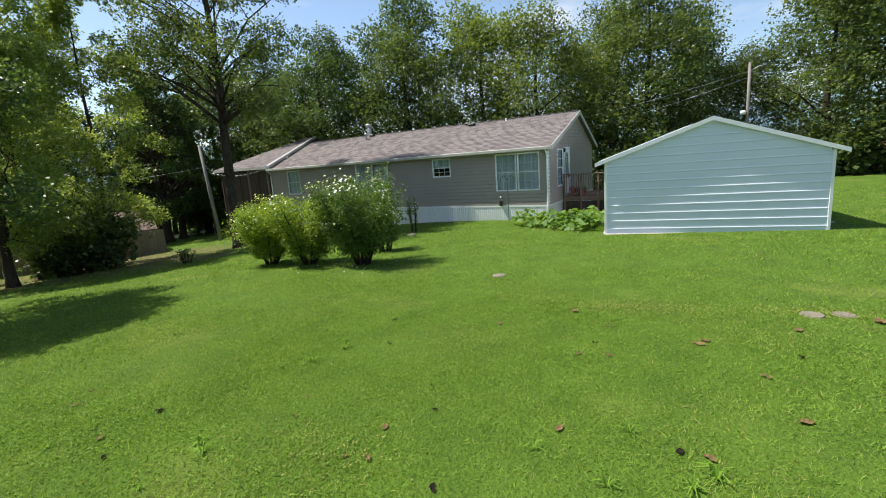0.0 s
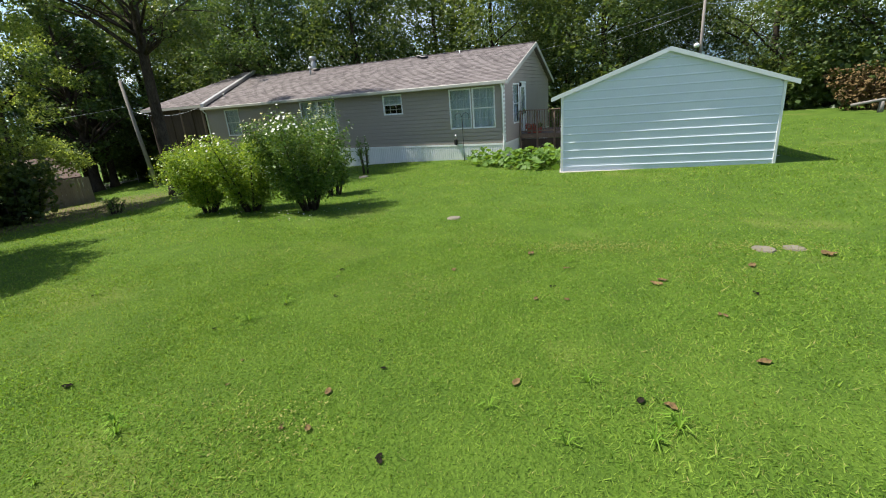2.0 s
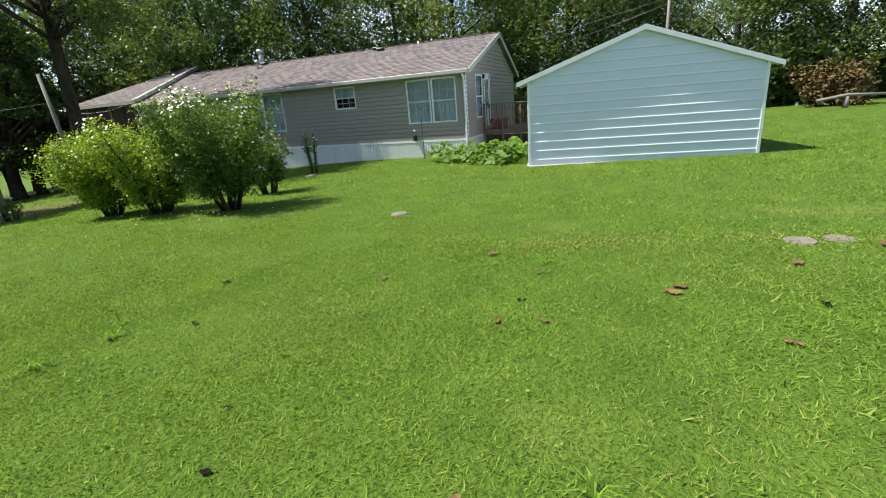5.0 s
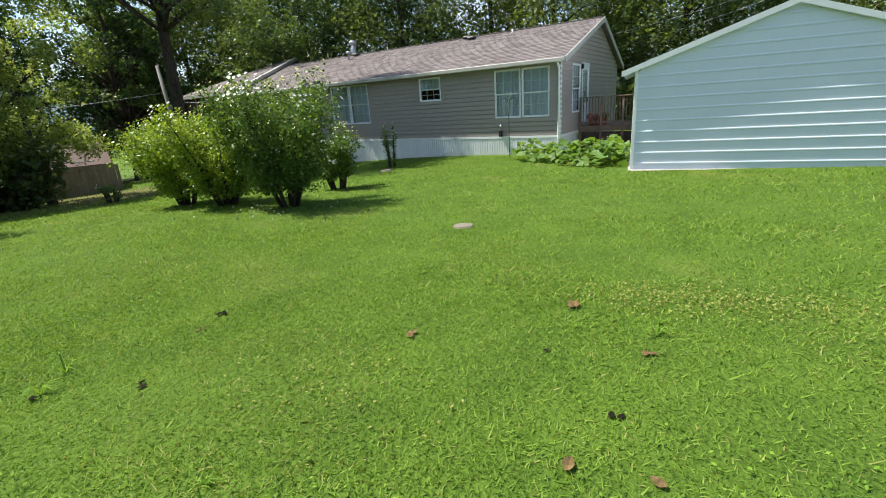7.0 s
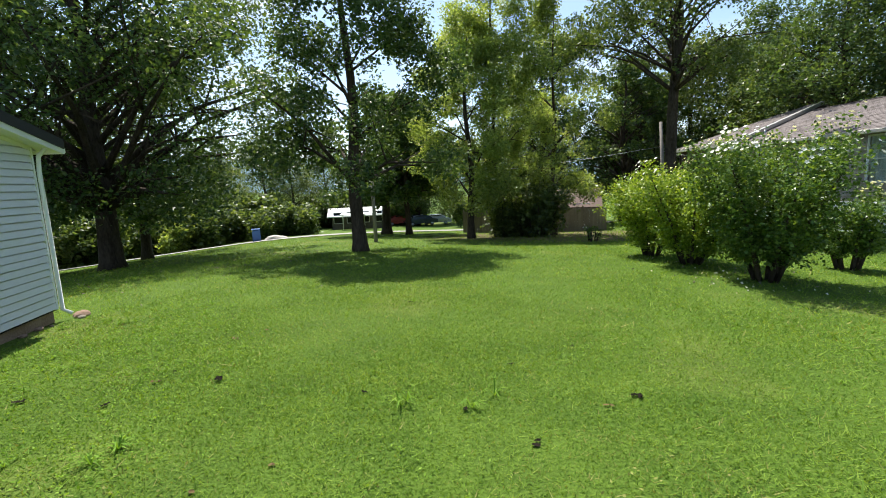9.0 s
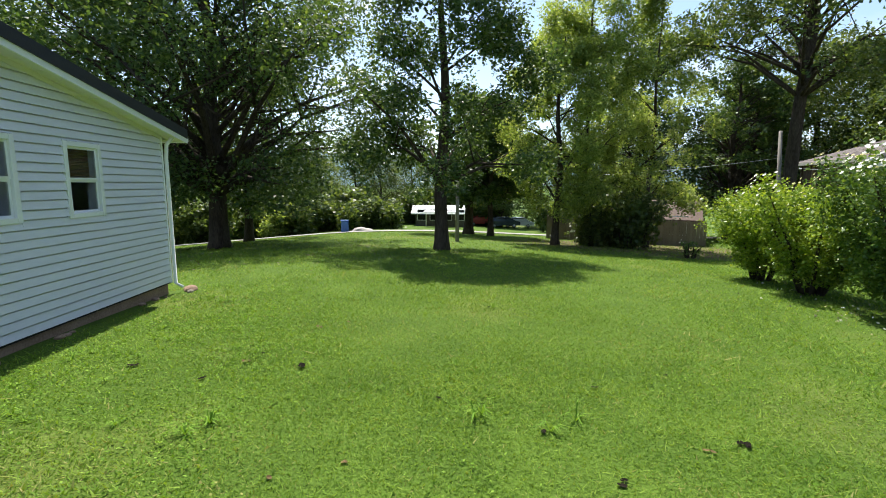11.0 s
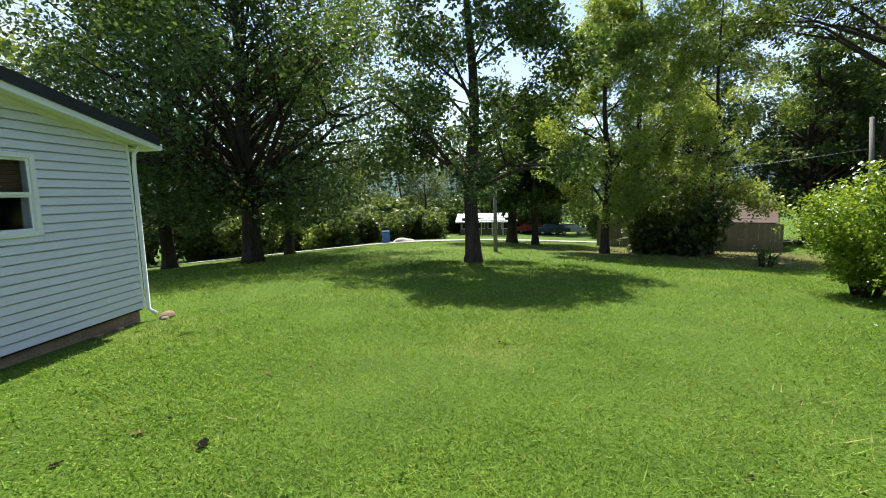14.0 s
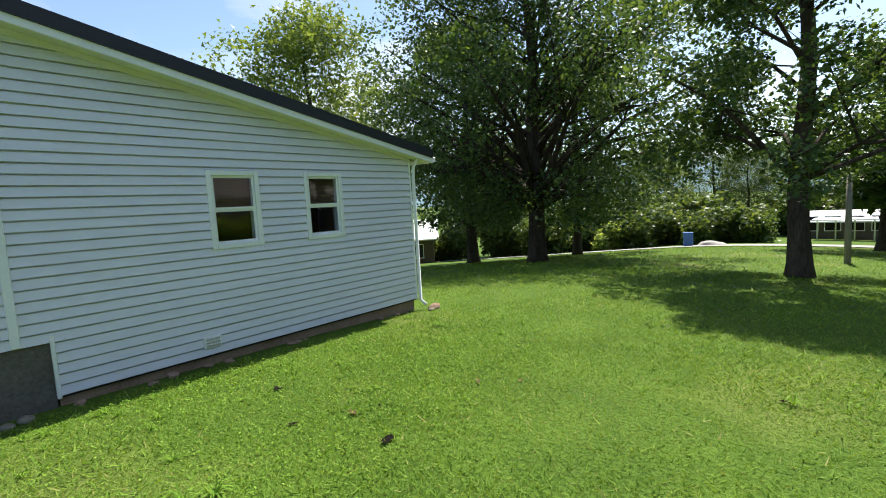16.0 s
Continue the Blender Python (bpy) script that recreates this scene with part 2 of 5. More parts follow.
# ---- building helpers ----
def mesh_from(name, verts, faces, mat, parent=None, label="", smooth=False, m=None):
    me = bpy.data.meshes.new(name)
    me.from_pydata([tuple(v) for v in verts], [], faces)
    me.materials.append(mat)
    if smooth:
        me.polygons.foreach_set("use_smooth", [True] * len(me.polygons))
    me.update()
    ob = new(name, me)
    if parent:
        ob.parent = parent
    if m is not None:
        ob.matrix_basis = m
    return tagged(ob, label) if label else ob


def part(name, bm, mat, parent, label="", smooth=False):
    me = bpy.data.meshes.new(name)
    bmesh.ops.recalc_face_normals(bm, faces=bm.faces)
    bm.to_mesh(me)
    bm.free()
    me.materials.append(mat)
    if smooth:
        me.polygons.foreach_set("use_smooth", [True] * len(me.polygons))
    ob = new(name, me)
    if parent:
        ob.parent = parent
    return tagged(ob, label) if label else ob


def box(bm, x0, x1, y0, y1, z0, z1, bevel=0.0):
    made = bmesh.ops.create_cube(bm, size=1, matrix=Matrix.Translation(((x0 + x1) / 2, (y0 + y1) / 2, (z0 + z1) / 2)) @ Matrix.Diagonal((x1 - x0, y1 - y0, z1 - z0, 1)))
    if bevel:
        edges = list({e for v in made["verts"] for e in v.link_edges})
        bmesh.ops.bevel(bm, geom=edges, offset=bevel, segments=1, affect="EDGES")
    return bm


def boxes(*args, bevel=0.0):
    bm = bmesh.new()
    for a in args:
        box(bm, *a, bevel=bevel)
    return bm


def empty(name, m, label, category, group=""):
    ob = new(name)
    ob.matrix_basis = m
    return tagged(ob, label, category, group)


def tube(verts, faces, points, radii, sides=7):
    """Adds a tapered tube along points to the lists."""
    start = len(verts)
    for i, p in enumerate(points):
        a, b = points[max(i - 1, 0)], points[min(i + 1, len(points) - 1)]
        d = (b - a).normalized()
        s = d.cross(Vector((0.31, 0.95, 0.05))).normalized()
        u = d.cross(s)
        for k in range(sides):
            t = 2 * math.pi * k / sides
            verts.append(p + (s * math.cos(t) + u * math.sin(t)) * radii[i])
    for i in range(len(points) - 1):
        for k in range(sides):
            a, b = start + i * sides + k, start + i * sides + (k + 1) % sides
            faces.append((a, b, b + sides, a + sides))
    faces.append(tuple(start + k for k in range(sides))[::-1])
    faces.append(tuple(start + (len(points) - 1) * sides + k for k in range(sides)))


def rod(name, points, radius, mat, parent=None, label="", sides=8):
    v, f = [], []
    points = [Vector(p) for p in points]
    radii = radius if isinstance(radius, (list, tuple)) else [radius] * len(points)
    tube(v, f, points, radii, sides)
    return mesh_from(name, v, f, mat, parent, label, smooth=True)


def softplus(v, k):
    return k * np.log1p(np.exp(np.clip(np.asarray(v, float) / k, -30, 30)))


def smooth(v):
    v = np.clip(v, 0, 1)
    return v * v * (3 - 2 * v)


def terrain(x, y):
    x, y = np.asarray(x, float), np.asarray(y, float)
    u = softplus(-x - 8, 2.0)
    z = 0.09 - 0.052 * (softplus(y - 6, 1.5) - softplus(y - 19, 2))
    z = z - 0.07 * (u - softplus(u - 50, 4) * 0.9)
    z = z - 0.085 * (softplus(-y - 1, 1.5) - softplus(-y - 30, 3)) * np.clip(u / 12, 0, 1)
    z = z + 0.02 * (softplus(x - 6, 2) - softplus(x - 40, 4))
    z = z + 0.93 * smooth((2.5 - y) / 2.7) * smooth((x + 1.5) / 1.3)
    z = z - 0.065 * np.exp(-((y + 0.1) / 0.9) ** 2) * smooth((-x - 1.6) / 0.8) * smooth((x + 9.5) / 1.2)
    return z


def ground_z(x, y):
    return float(terrain(x, y))


# ---- ground ----
def steps(dense_lo, dense_hi, step, far_lo, far_hi):
    mid = list(np.arange(dense_lo, dense_hi + step / 2, step))
    lo, hi, d = [], [], step
    p = dense_lo
    while p > far_lo:
        d *= 1.25
        p -= d
        lo.append(p)
    p, d = dense_hi, step
    while p < far_hi:
        d *= 1.25
        p += d
        hi.append(p)
    return np.array(lo[::-1] + mid + hi)


def build_ground():
    xs, ys = steps(-30, 16, 0.3, -2600, 2600), steps(-8, 30, 0.3, -2600, 2600)
    gx, gy = np.meshgrid(xs, ys)
    gz = terrain(gx, gy)
    bumps = np.array([noise.noise((float(a) * 0.6, float(b) * 0.6, 0)) for a, b in zip(gx.ravel(), gy.ravel())])
    gz = gz.ravel() + 0.010 * bumps
    verts = np.stack([gx.ravel(), gy.ravel(), gz], 1)
    w = len(xs)
    faces = [(r * w + c, r * w + c + 1, (r + 1) * w + c + 1, (r + 1) * w + c) for r in range(len(ys) - 1) for c in range(w - 1)]
    ob = mesh_from("ground", verts.tolist(), faces, M_LAWN, smooth=True)
    tagged(ob, "sunlit mown green lawn sloping gently with dry patches", "lawn", kind="structure")


build_ground()


def fast_mesh(name, verts, loops_per_face, mat):
    """A mesh of separate faces: verts in face order, each face of the same number of corners."""
    count = len(verts)
    me = bpy.data.meshes.new(name)
    me.vertices.add(count)
    me.vertices.foreach_set("co", np.ascontiguousarray(verts, dtype=np.float32).ravel())
    me.loops.add(count)
    me.loops.foreach_set("vertex_index", np.arange(count, dtype=np.int32))
    faces = count // loops_per_face
    me.polygons.add(faces)
    me.polygons.foreach_set("loop_start", np.arange(0, count, loops_per_face, dtype=np.int32))
    me.materials.append(mat)
    me.update(calc_edges=True)
    return me


def leaf_quads(rng, centres, size, droop=0.3, wide=0.5):
    """Pointed leaves, one quad each, in random directions that lean outwards and down."""
    n = len(centres)
    a = rng.uniform(0, 2 * np.pi, n)
    tilt = rng.normal(-droop, 0.55, n)
    d = np.stack([np.cos(a) * np.cos(tilt), np.sin(a) * np.cos(tilt), np.sin(tilt)], 1)
    r = rng.normal(size=(n, 3))
    r[:, 2] *= 0.35
    s = np.cross(d, np.cross(r, d) + 1e-6)
    s /= np.linalg.norm(s, axis=1, keepdims=True) + 1e-9
    ln = (size * rng.uniform(0.6, 1.4, n))[:, None]
    w = ln * wide
    return np.stack([centres, centres + d * ln * 0.45 + s * w, centres + d * ln, centres + d * ln * 0.45 - s * w], 1).reshape(-1, 3)


def blob_points(rng, blobs, count, inner=0.55):
    """Points gathered in twigs near the skins of the blobs (x, y, z, radius, flattening)."""
    blobs = np.asarray(blobs)
    share = blobs[:, 3] ** 2
    which = rng.choice(len(blobs), size=count // 6 + 1, p=share / share.sum())
    b = blobs[which]
    d = rng.normal(size=(len(b), 3))
    d /= np.linalg.norm(d, axis=1, keepdims=True)
    rad = b[:, 3] * (inner + (1.08 - inner) * rng.uniform(0, 1, len(b)) ** 0.6)
    rad = rad * np.where(rng.uniform(0, 1, len(b)) < 0.12, rng.uniform(1.05, 1.5, len(b)), 1.0)
    p = b[:, :3] + d * rad[:, None] * np.stack([np.ones(len(b)), np.ones(len(b)), b[:, 4]], 1)
    spread = np.repeat(b[:, 3] * 0.13, 6)[:, None]
    return (np.repeat(p, 6, axis=0) + rng.normal(size=(len(b) * 6, 3)) * spread)[:count]


def grow(name, m, height, radius, bare, spread, leaves, size, mat, label, seed, blobs=26, lean=(0, 0), shape=1.0, clump=0.30, flat=0.75, group="", category="tree", limbs=16, top=0.35, corners=4):
    """A tree: tapered trunk with limbs, and a crown of many small leaves in uneven clumps."""
    rng = np.random.default_rng(seed)
    root = empty(name, m, label, category, group)
    v, f = [], []
    lx, ly = lean
    axis = lambda z: Vector((lx * (z / height) ** 1.3 + 0.12 * math.sin(z * 0.7 + seed) * min(1, z / 3), ly * (z / height) ** 1.3 + 0.10 * math.sin(z * 0.9 + 2 * seed) * min(1, z / 3), z))
    zs = np.linspace(0, height * 0.92, 12)
    pts = [axis(z) for z in zs]
    pts[0].z = -0.3
    rad = [radius * (1.55 if i == 0 else 1) * max(0.06, (1 - z / height) ** 0.8) for i, z in enumerate(zs)]
    pts.insert(1, axis(0.35))
    rad.insert(1, radius * 1.1)
    tube(v, f, pts, rad, 9)
    bl = []
    blobs, clump = int(blobs * 2.0), clump * (0.60 if corners == 4 else 0.85)
    for i in range(blobs):
        h = bare + (height - bare) * ((i + rng.uniform(0, 1)) / blobs)
        q = (h - bare) / (height - bare)
        env = spread * (math.sin(math.pi * min(1, (q * (1 - top) + 0.22)) ** shape)) * (1 - 0.45 * q ** 3)
        a = rng.uniform(0, 2 * math.pi) if i % 3 else i * 2.4
        r = env * rng.uniform(0.35, 0.95)
        c = axis(h) + Vector((math.cos(a) * r, math.sin(a) * r, rng.normal(0, 0.3)))
        bl.append((c.x, c.y, c.z, spread * clump * rng.uniform(0.7, 1.35), flat))
        if i < limbs * 3 and (i % 3 == 0 or limbs > 16):
            z0 = max(bare * 0.9, h - r * rng.uniform(0.35, 0.8))
            s = axis(z0)
            e = c
            mid = s.lerp(e, 0.5) + Vector((rng.normal(0, 0.15), rng.normal(0, 0.15), 0.12 * r))
            rr = radius * 0.42 * max(0.15, (1 - z0 / height))
            tube(v, f, [s, s.lerp(mid, 0.5), mid, mid.lerp(e, 0.55), e], [rr, rr * 0.8, rr * 0.6, rr * 0.42, rr * 0.15], 6)
            for _ in range(2):
                e2 = mid + Vector(rng.normal(0, 0.26, 3)) * r + Vector((0, 0, 0.15 * r))
                tube(v, f, [mid, mid.lerp(e2, 0.5), e2], [rr * 0.4, rr * 0.25, rr * 0.08], 5)
    mesh_from("trunk", v, f, M_BARK, root, smooth=True)
    pts = blob_points(rng, bl, leaves)
    quads = leaf_quads(rng, pts, size, 0.25, 0.42 if corners == 3 else 0.32)
    if corners == 3:
        quads = quads.reshape(-1, 4, 3)[:, 1:].reshape(-1, 3)
    crown = new("crown", fast_mesh("crown", quads, corners, mat))
    crown.parent = root
    return root


def at(x, y, turn=0, dz=0.0, scale=1.0):
    return pose(x, y, ground_z(x, y) + dz, 0, 0, turn) @ Matrix.Scale(scale, 4)


# ---- own house beside the walk ----
def course_piece(x0b, x1b, x0t, x1t, z0, z1, parent):
    """One lapped siding board, thicker at its lower edge."""
    z0 += 0.016
    v = [(x0b, -0.02, z0), (x1b, -0.02, z0), (x1b, 0.020, z0), (x0b, 0.020, z0),
         (x0t, -0.02, z1), (x1t, -0.02, z1), (x1t, 0.004, z1), (x0t, 0.004, z1)]
    f = [(0, 3, 2, 1), (4, 5, 6, 7), (3, 7, 6, 2), (0, 1, 5, 4), (0, 4, 7, 3), (1, 2, 6, 5)]
    return mesh_from("siding_board", v, f, M_SIDING, parent)


def split(x0, x1, z0, z1, holes):
    spans = [(x0, x1)]
    for hx0, hx1, hz0, hz1 in holes:
        if z1 > hz0 + 0.01 and z0 < hz1 - 0.01:
            spans = [s for a, b in spans for s in ((a, min(b, hx0)), (max(a, hx1), b)) if s[1] - s[0] > 0.01]
    return spans


def wall_boxes(bm, x0, x1, z0, z1, holes, y0, y1):
    cuts = sorted({z0, z1, *(z for h in holes for z in h[2:4])})
    for a, b in zip(cuts, cuts[1:]):
        for s in split(x0, x1, a, b, holes):
            box(bm, s[0], s[1], y0, y1, a, b)
    return bm


def sash_window(parent, x0, x1, z0, z1, y, trim, sign, grid=False, backing="curtain"):
    """A single-hung window in an opening of a wall along x; sign: the side on which one stands outside (-1 is towards -y)."""
    win = empty("window", Matrix.Identity(4), "", "")
    win.parent = parent
    o = y + sign * 0.025
    w = trim
    fr = [(x0 - w, x0, z0 - w, z1 + w), (x1, x1 + w, z0 - w, z1 + w), (x0, x1, z1, z1 + w), (x0, x1, z0 - w, z0)]
    bm = bmesh.new()
    for a, b, c, d in fr:
        box(bm, a, b, min(y - sign * 0.06, o), max(y - sign * 0.06, o), c, d, bevel=0.004)
    part("window_frame", bm, M_TRIM, win)
    mid = (z0 + z1) / 2
    for lo, hi, back in ((z0, mid, 0.03), (mid, z1, 0.015)):
        k = 0.028
        bm = bmesh.new()
        yb = y - sign * back
        for a, b, c, d in ((x0, x0 + k, lo, hi), (x1 - k, x1, lo, hi), (x0 + k, x1 - k, lo, lo + k), (x0 + k, x1 - k, hi - k, hi)):
            box(bm, a, b, yb - 0.012, yb + 0.012, c, d)
        part("sash", bm, M_TRIM, win)
        if grid:
            bm = bmesh.new()
            for i in (1, 2):
                gx = x0 + (x1 - x0) * i / 3
                box(bm, gx - 0.011, gx + 0.011, yb - 0.004, yb + 0.007, lo + k, hi - k)
            zz = (lo + hi) / 2
            box(bm, x0 + k, x1 - k, yb - 0.0045, yb + 0.0075, zz - 0.011, zz + 0.011)
            part("muntin", bm, M_TRIM, win)
        pane = part("pane", boxes((x0 + k, x1 - k, yb - 0.012 * (1 if sign < 0 else -0.4), yb + 0.002 * (1 if sign < 0 else 6), lo + k, hi - k)), M_GLASS, win)
        pane.visible_shadow = False
    yb = y - sign * 0.12
    if backing in ("curtain", "half"):
        low = mid if backing == "half" else z0 - 0.05
        v, f = [], []
        n = 26
        for i in range(n + 1):
            x = x0 - 0.05 + (x1 - x0 + 0.1) * i / n
            off = 0.02 * math.sin(i * 1.7) + 0.008 * math.sin(i * 0.9)
            v += [(x, yb + off, low), (x, yb + off * 0.6, z1 + 0.05)]
        f = [(2 * i, 2 * i + 2, 2 * i + 3, 2 * i + 1) for i in range(n)]
        mesh_from("curtain", v, f, M_CURTAIN, win, "pale curtain drawn behind the panes", smooth=True)
    else:
        # brown strips stand in for the reflection and shade in upper panes
        slats = bmesh.new()
        k = 0
        zz = z1
        while zz > mid + 0.02:
            box(slats, x0, x1, yb - 0.006, yb + 0.006, zz - 0.045, zz - 0.003)
            zz -= 0.045
        part("brown_reflection", slats, M_PANETINT, win, "brown strips standing in for reflection and shade in the upper panes")
    return win


OWN_WALL_Y, EAVE_X, EAVE_Z, PITCH, OWN_END = -0.10, -7.93, 2.56, 0.190, -1.5


def build_own_house():
    house = empty("white_house", pose(0, OWN_WALL_Y, 0), "white vinyl-sided house with black metal roof on a clay footing", "house")
    holes = [(-6.425, -5.915, 1.42, 2.235), (-5.14, -4.62, 1.42, 2.235)]
    bm = wall_boxes(bmesh.new(), EAVE_X + 0.03, OWN_END, 0.115, 2.5, holes, -0.16, -0.022)
    part("wall", bm, M_SIDING, house)
    bm = bmesh.new()
    top = EAVE_Z + PITCH * (OWN_END - EAVE_X)
    lo = [(EAVE_X + 0.03, 2.5), (OWN_END, 2.5), (OWN_END, top), (EAVE_X + 0.03, EAVE_Z)]
    vs = [bm.verts.new((x, y, z)) for y in (-0.16, -0.022) for x, z in lo]
    for fc in ((0, 1, 2, 3), (7, 6, 5, 4), (0, 4, 5, 1), (1, 5, 6, 2), (2, 6, 7, 3), (3, 7, 4, 0)):
        bm.faces.new([vs[i] for i in fc])
    part("gable_wall", bm, M_SIDING, house)
    part("side_wall", boxes((EAVE_X + 0.01, EAVE_X + 0.16, -7.6, -0.17, 0.0, EAVE_Z - 0.03), (OWN_END - 0.15, OWN_END, -7.6, -0.17, 0.0, 3.8), (EAVE_X + 0.16, OWN_END - 0.15, -7.6, -7.45, 0.0, 2.5)), M_SIDING, house)
    # unseen backing painted near-black for the unlit room behind the panes
    part("shade_backing", boxes((EAVE_X + 0.2, OWN_END - 0.2, -2.6, -2.5, -0.1, 2.6), (EAVE_X + 0.2, OWN_END - 0.2, -2.5, -0.17, 2.6, 2.65)), M_BLACK, house)
    for a in holes:
        sash_window(house, a[0], a[1], a[2], a[3], 0.0, 0.062, 1, backing="brown_reflection")
    part("footing", boxes((EAVE_X + 0.05, -3.02, -0.15, -0.03, -0.6, 0.113), (-3.02, OWN_END, -0.15, -0.035, -0.6, 0.0)), M_CLAY, house, "red clay stained concrete footing")
    part("block_wall", boxes((-2.999, OWN_END - 0.02, -0.14, -0.012, 0.0, 0.72)), M_BLOCK, house, "bare grey block wall stained with clay")
    corner = boxes((EAVE_X - 0.01, EAVE_X + 0.03, -0.03, 0.022, 0.115, EAVE_Z - 0.02), (EAVE_X - 0.012, EAVE_X + 0.002, -0.09, 0.02, 0.115, EAVE_Z - 0.02))
    part("corner_board", corner, M_TRIM, house)
    part("corner_board", boxes((-2.80, -2.73, -0.03, 0.03, 0.66, EAVE_Z + PITCH * (-2.80 - EAVE_X) - 0.02), bevel=0.006), M_TRIM, house)
    part("end_board", boxes((-3.035, -3.0, -0.025, 0.022, 0.10, 0.72), bevel=0.004), M_TRIM, house)
    part("starter_strip", boxes((EAVE_X + 0.03, -3.03, -0.02, 0.008, 0.106, 0.1145)), M_BLACK, house)
    # downspout at the far corner
    ds = rod("downspout", [(EAVE_X - 0.10, 0.16, EAVE_Z + 0.0), (EAVE_X - 0.04, 0.07, EAVE_Z - 0.14), (EAVE_X - 0.04, 0.05, EAVE_Z - 0.35), (EAVE_X - 0.04, 0.05, 0.1), (EAVE_X - 0.06, 0.16, 0.02)], 0.03, M_TRIM, house)
    # small vent cover
    vent = part("vent_cover", boxes((-4.545, -4.345, 0.0, 0.03, 0.205, 0.345), bevel=0.006), M_TRIM, house)
    # darker cream strips stand in for the shadow lines of the louvres
    for i in range(3):
        part("louvre_shade", boxes((-4.525, -4.365, 0.029, 0.042, 0.23 + i * 0.037, 0.25 + i * 0.037), bevel=0.003), M_CREAM, vent)
    # roof: sloping deck, soffit under the overhang, white fascia and black metal edge
    x0, x1 = EAVE_X - 0.34, OWN_END + 0.3
    zt = lambda x: EAVE_Z + PITCH * (x - EAVE_X)

    def slab(ya, yb, lo, hi, xa=x0, xb=x1):
        b = bmesh.new()
        q = [b.verts.new((x, y, zt(x) + o)) for x in (xa, xb) for y in (ya, yb) for o in (lo, hi)]
        for fc in ((0, 2, 3, 1), (4, 5, 7, 6), (0, 1, 5, 4), (2, 6, 7, 3), (0, 4, 6, 2), (1, 3, 7, 5)):
            b.faces.new([q[i] for i in fc])
        return b
    part("roof_deck", slab(-7.9, 0.25, 0.075, 0.18), M_ROOFMETAL, house, "black standing metal roof")
    part("soffit", slab(-0.02, 0.232, 0.0, 0.014), M_SOFFIT, house, "cream vinyl soffit")
    for i in range(26):
        xa = x0 + 0.05 + i * (x1 - x0 - 0.1) / 26
        part("soffit_groove", slab(-0.015, 0.228, -0.004, 0.001, xa, xa + 0.012), M_SOFFIT, house)
    part("fascia", slab(0.232, 0.256, -0.02, 0.072), M_TRIM, house)
    part("roof_edge", slab(0.253, 0.275, 0.055, 0.20), M_ROOFMETAL, house)
    part("eave_fascia", boxes((x0 - 0.02, x0, -7.9, 0.256, zt(x0) - 0.02, zt(x0) + 0.08)), M_TRIM, house)
    part("gutter", boxes((x0 - 0.11, x0 - 0.02, -7.9, 0.23, zt(x0) + 0.0, zt(x0) + 0.085), bevel=0.01), M_TRIM, house)
    part("eave_soffit", boxes((x0, EAVE_X, -7.9, -0.02, EAVE_Z - 0.055, EAVE_Z - 0.04)), M_SOFFIT, house)
    part("frieze", slab(0.0, 0.02, -0.06, 0.0, EAVE_X, OWN_END), M_SOFFIT, house)
    # lapped boards
    z, k = 0.115, 0.105
    wide = [(a - 0.06, b + 0.06, c - 0.06, d + 0.06) for a, b, c, d in holes]
    while z < top:
        z1 = z + k
        right = -3.03 if z1 < 0.73 else OWN_END
        xb = EAVE_X + 0.03 if z < EAVE_Z else EAVE_X + 0.03 + (z - EAVE_Z) / PITCH
        xt = EAVE_X + 0.03 if z1 < EAVE_Z else EAVE_X + 0.03 + (z1 - EAVE_Z) / PITCH
        if xt < right - 0.1:
            for a, b in split(xb, right, z, z1, wide):
                course_piece(a, b, xt if a == xb else a, b, z, z1, house)
            for a, b, c, d in wide:
                if z + 0.012 < c < z1 - 0.01:
                    course_piece(a, b, a, b, z, c, house)
                if z + 0.01 < d < z1 - 0.012:
                    course_piece(a, b, a, b, d - 0.01, z1, house)
        z = z1
    return house


build_own_house()
for sx, sy, sr in ((-8.12, 0.12, 0.10), (-8.25, 0.0, 0.07), (-2.75, 0.06, 0.06), (-2.62, 0.1, 0.05), (-7.98, 0.18, 0.05)):
    v_bm = bmesh.new()
    bmesh.ops.create_icosphere(v_bm, subdivisions=2, radius=sr)
    for v in v_bm.verts:
        v.co = Vector((v.co.x * 1.3, v.co.y, v.co.z * 0.7)) * (1 + 0.25 * noise.noise(v.co * 9 + Vector((sx, sy, 0))))
    st = part("stone", v_bm, M_CLAY if sx < -8 else M_STONE, None)
    st.matrix_basis = at(sx, sy, sx * 90, sr * 0.3)
    tagged(st, "rough clay-stained stone lying against the house footing", "stone", "footing stones")


# small rubble along the footing
rubble_rng = random.Random(41)
for i in range(14):
    sx, sr = rubble_rng.uniform(-7.7, -2.3), rubble_rng.uniform(0.018, 0.05)
    v_bm = bmesh.new()
    bmesh.ops.create_icosphere(v_bm, subdivisions=2, radius=sr)
    for v in v_bm.verts:
        v.co = Vector((v.co.x * 1.5, v.co.y, v.co.z * 0.75)) * (1 + 0.35 * noise.noise(v.co * 25 + Vector((sx, i, 0))))
    st = part("stone", v_bm, M_CLAY, None)
    st.matrix_basis = at(sx, rubble_rng.uniform(-0.06, 0.05), rubble_rng.uniform(0, 360), sr * 0.4)
    tagged(st, "small clay-coloured rubble stone beside the house footing", "stone", "footing rubble")


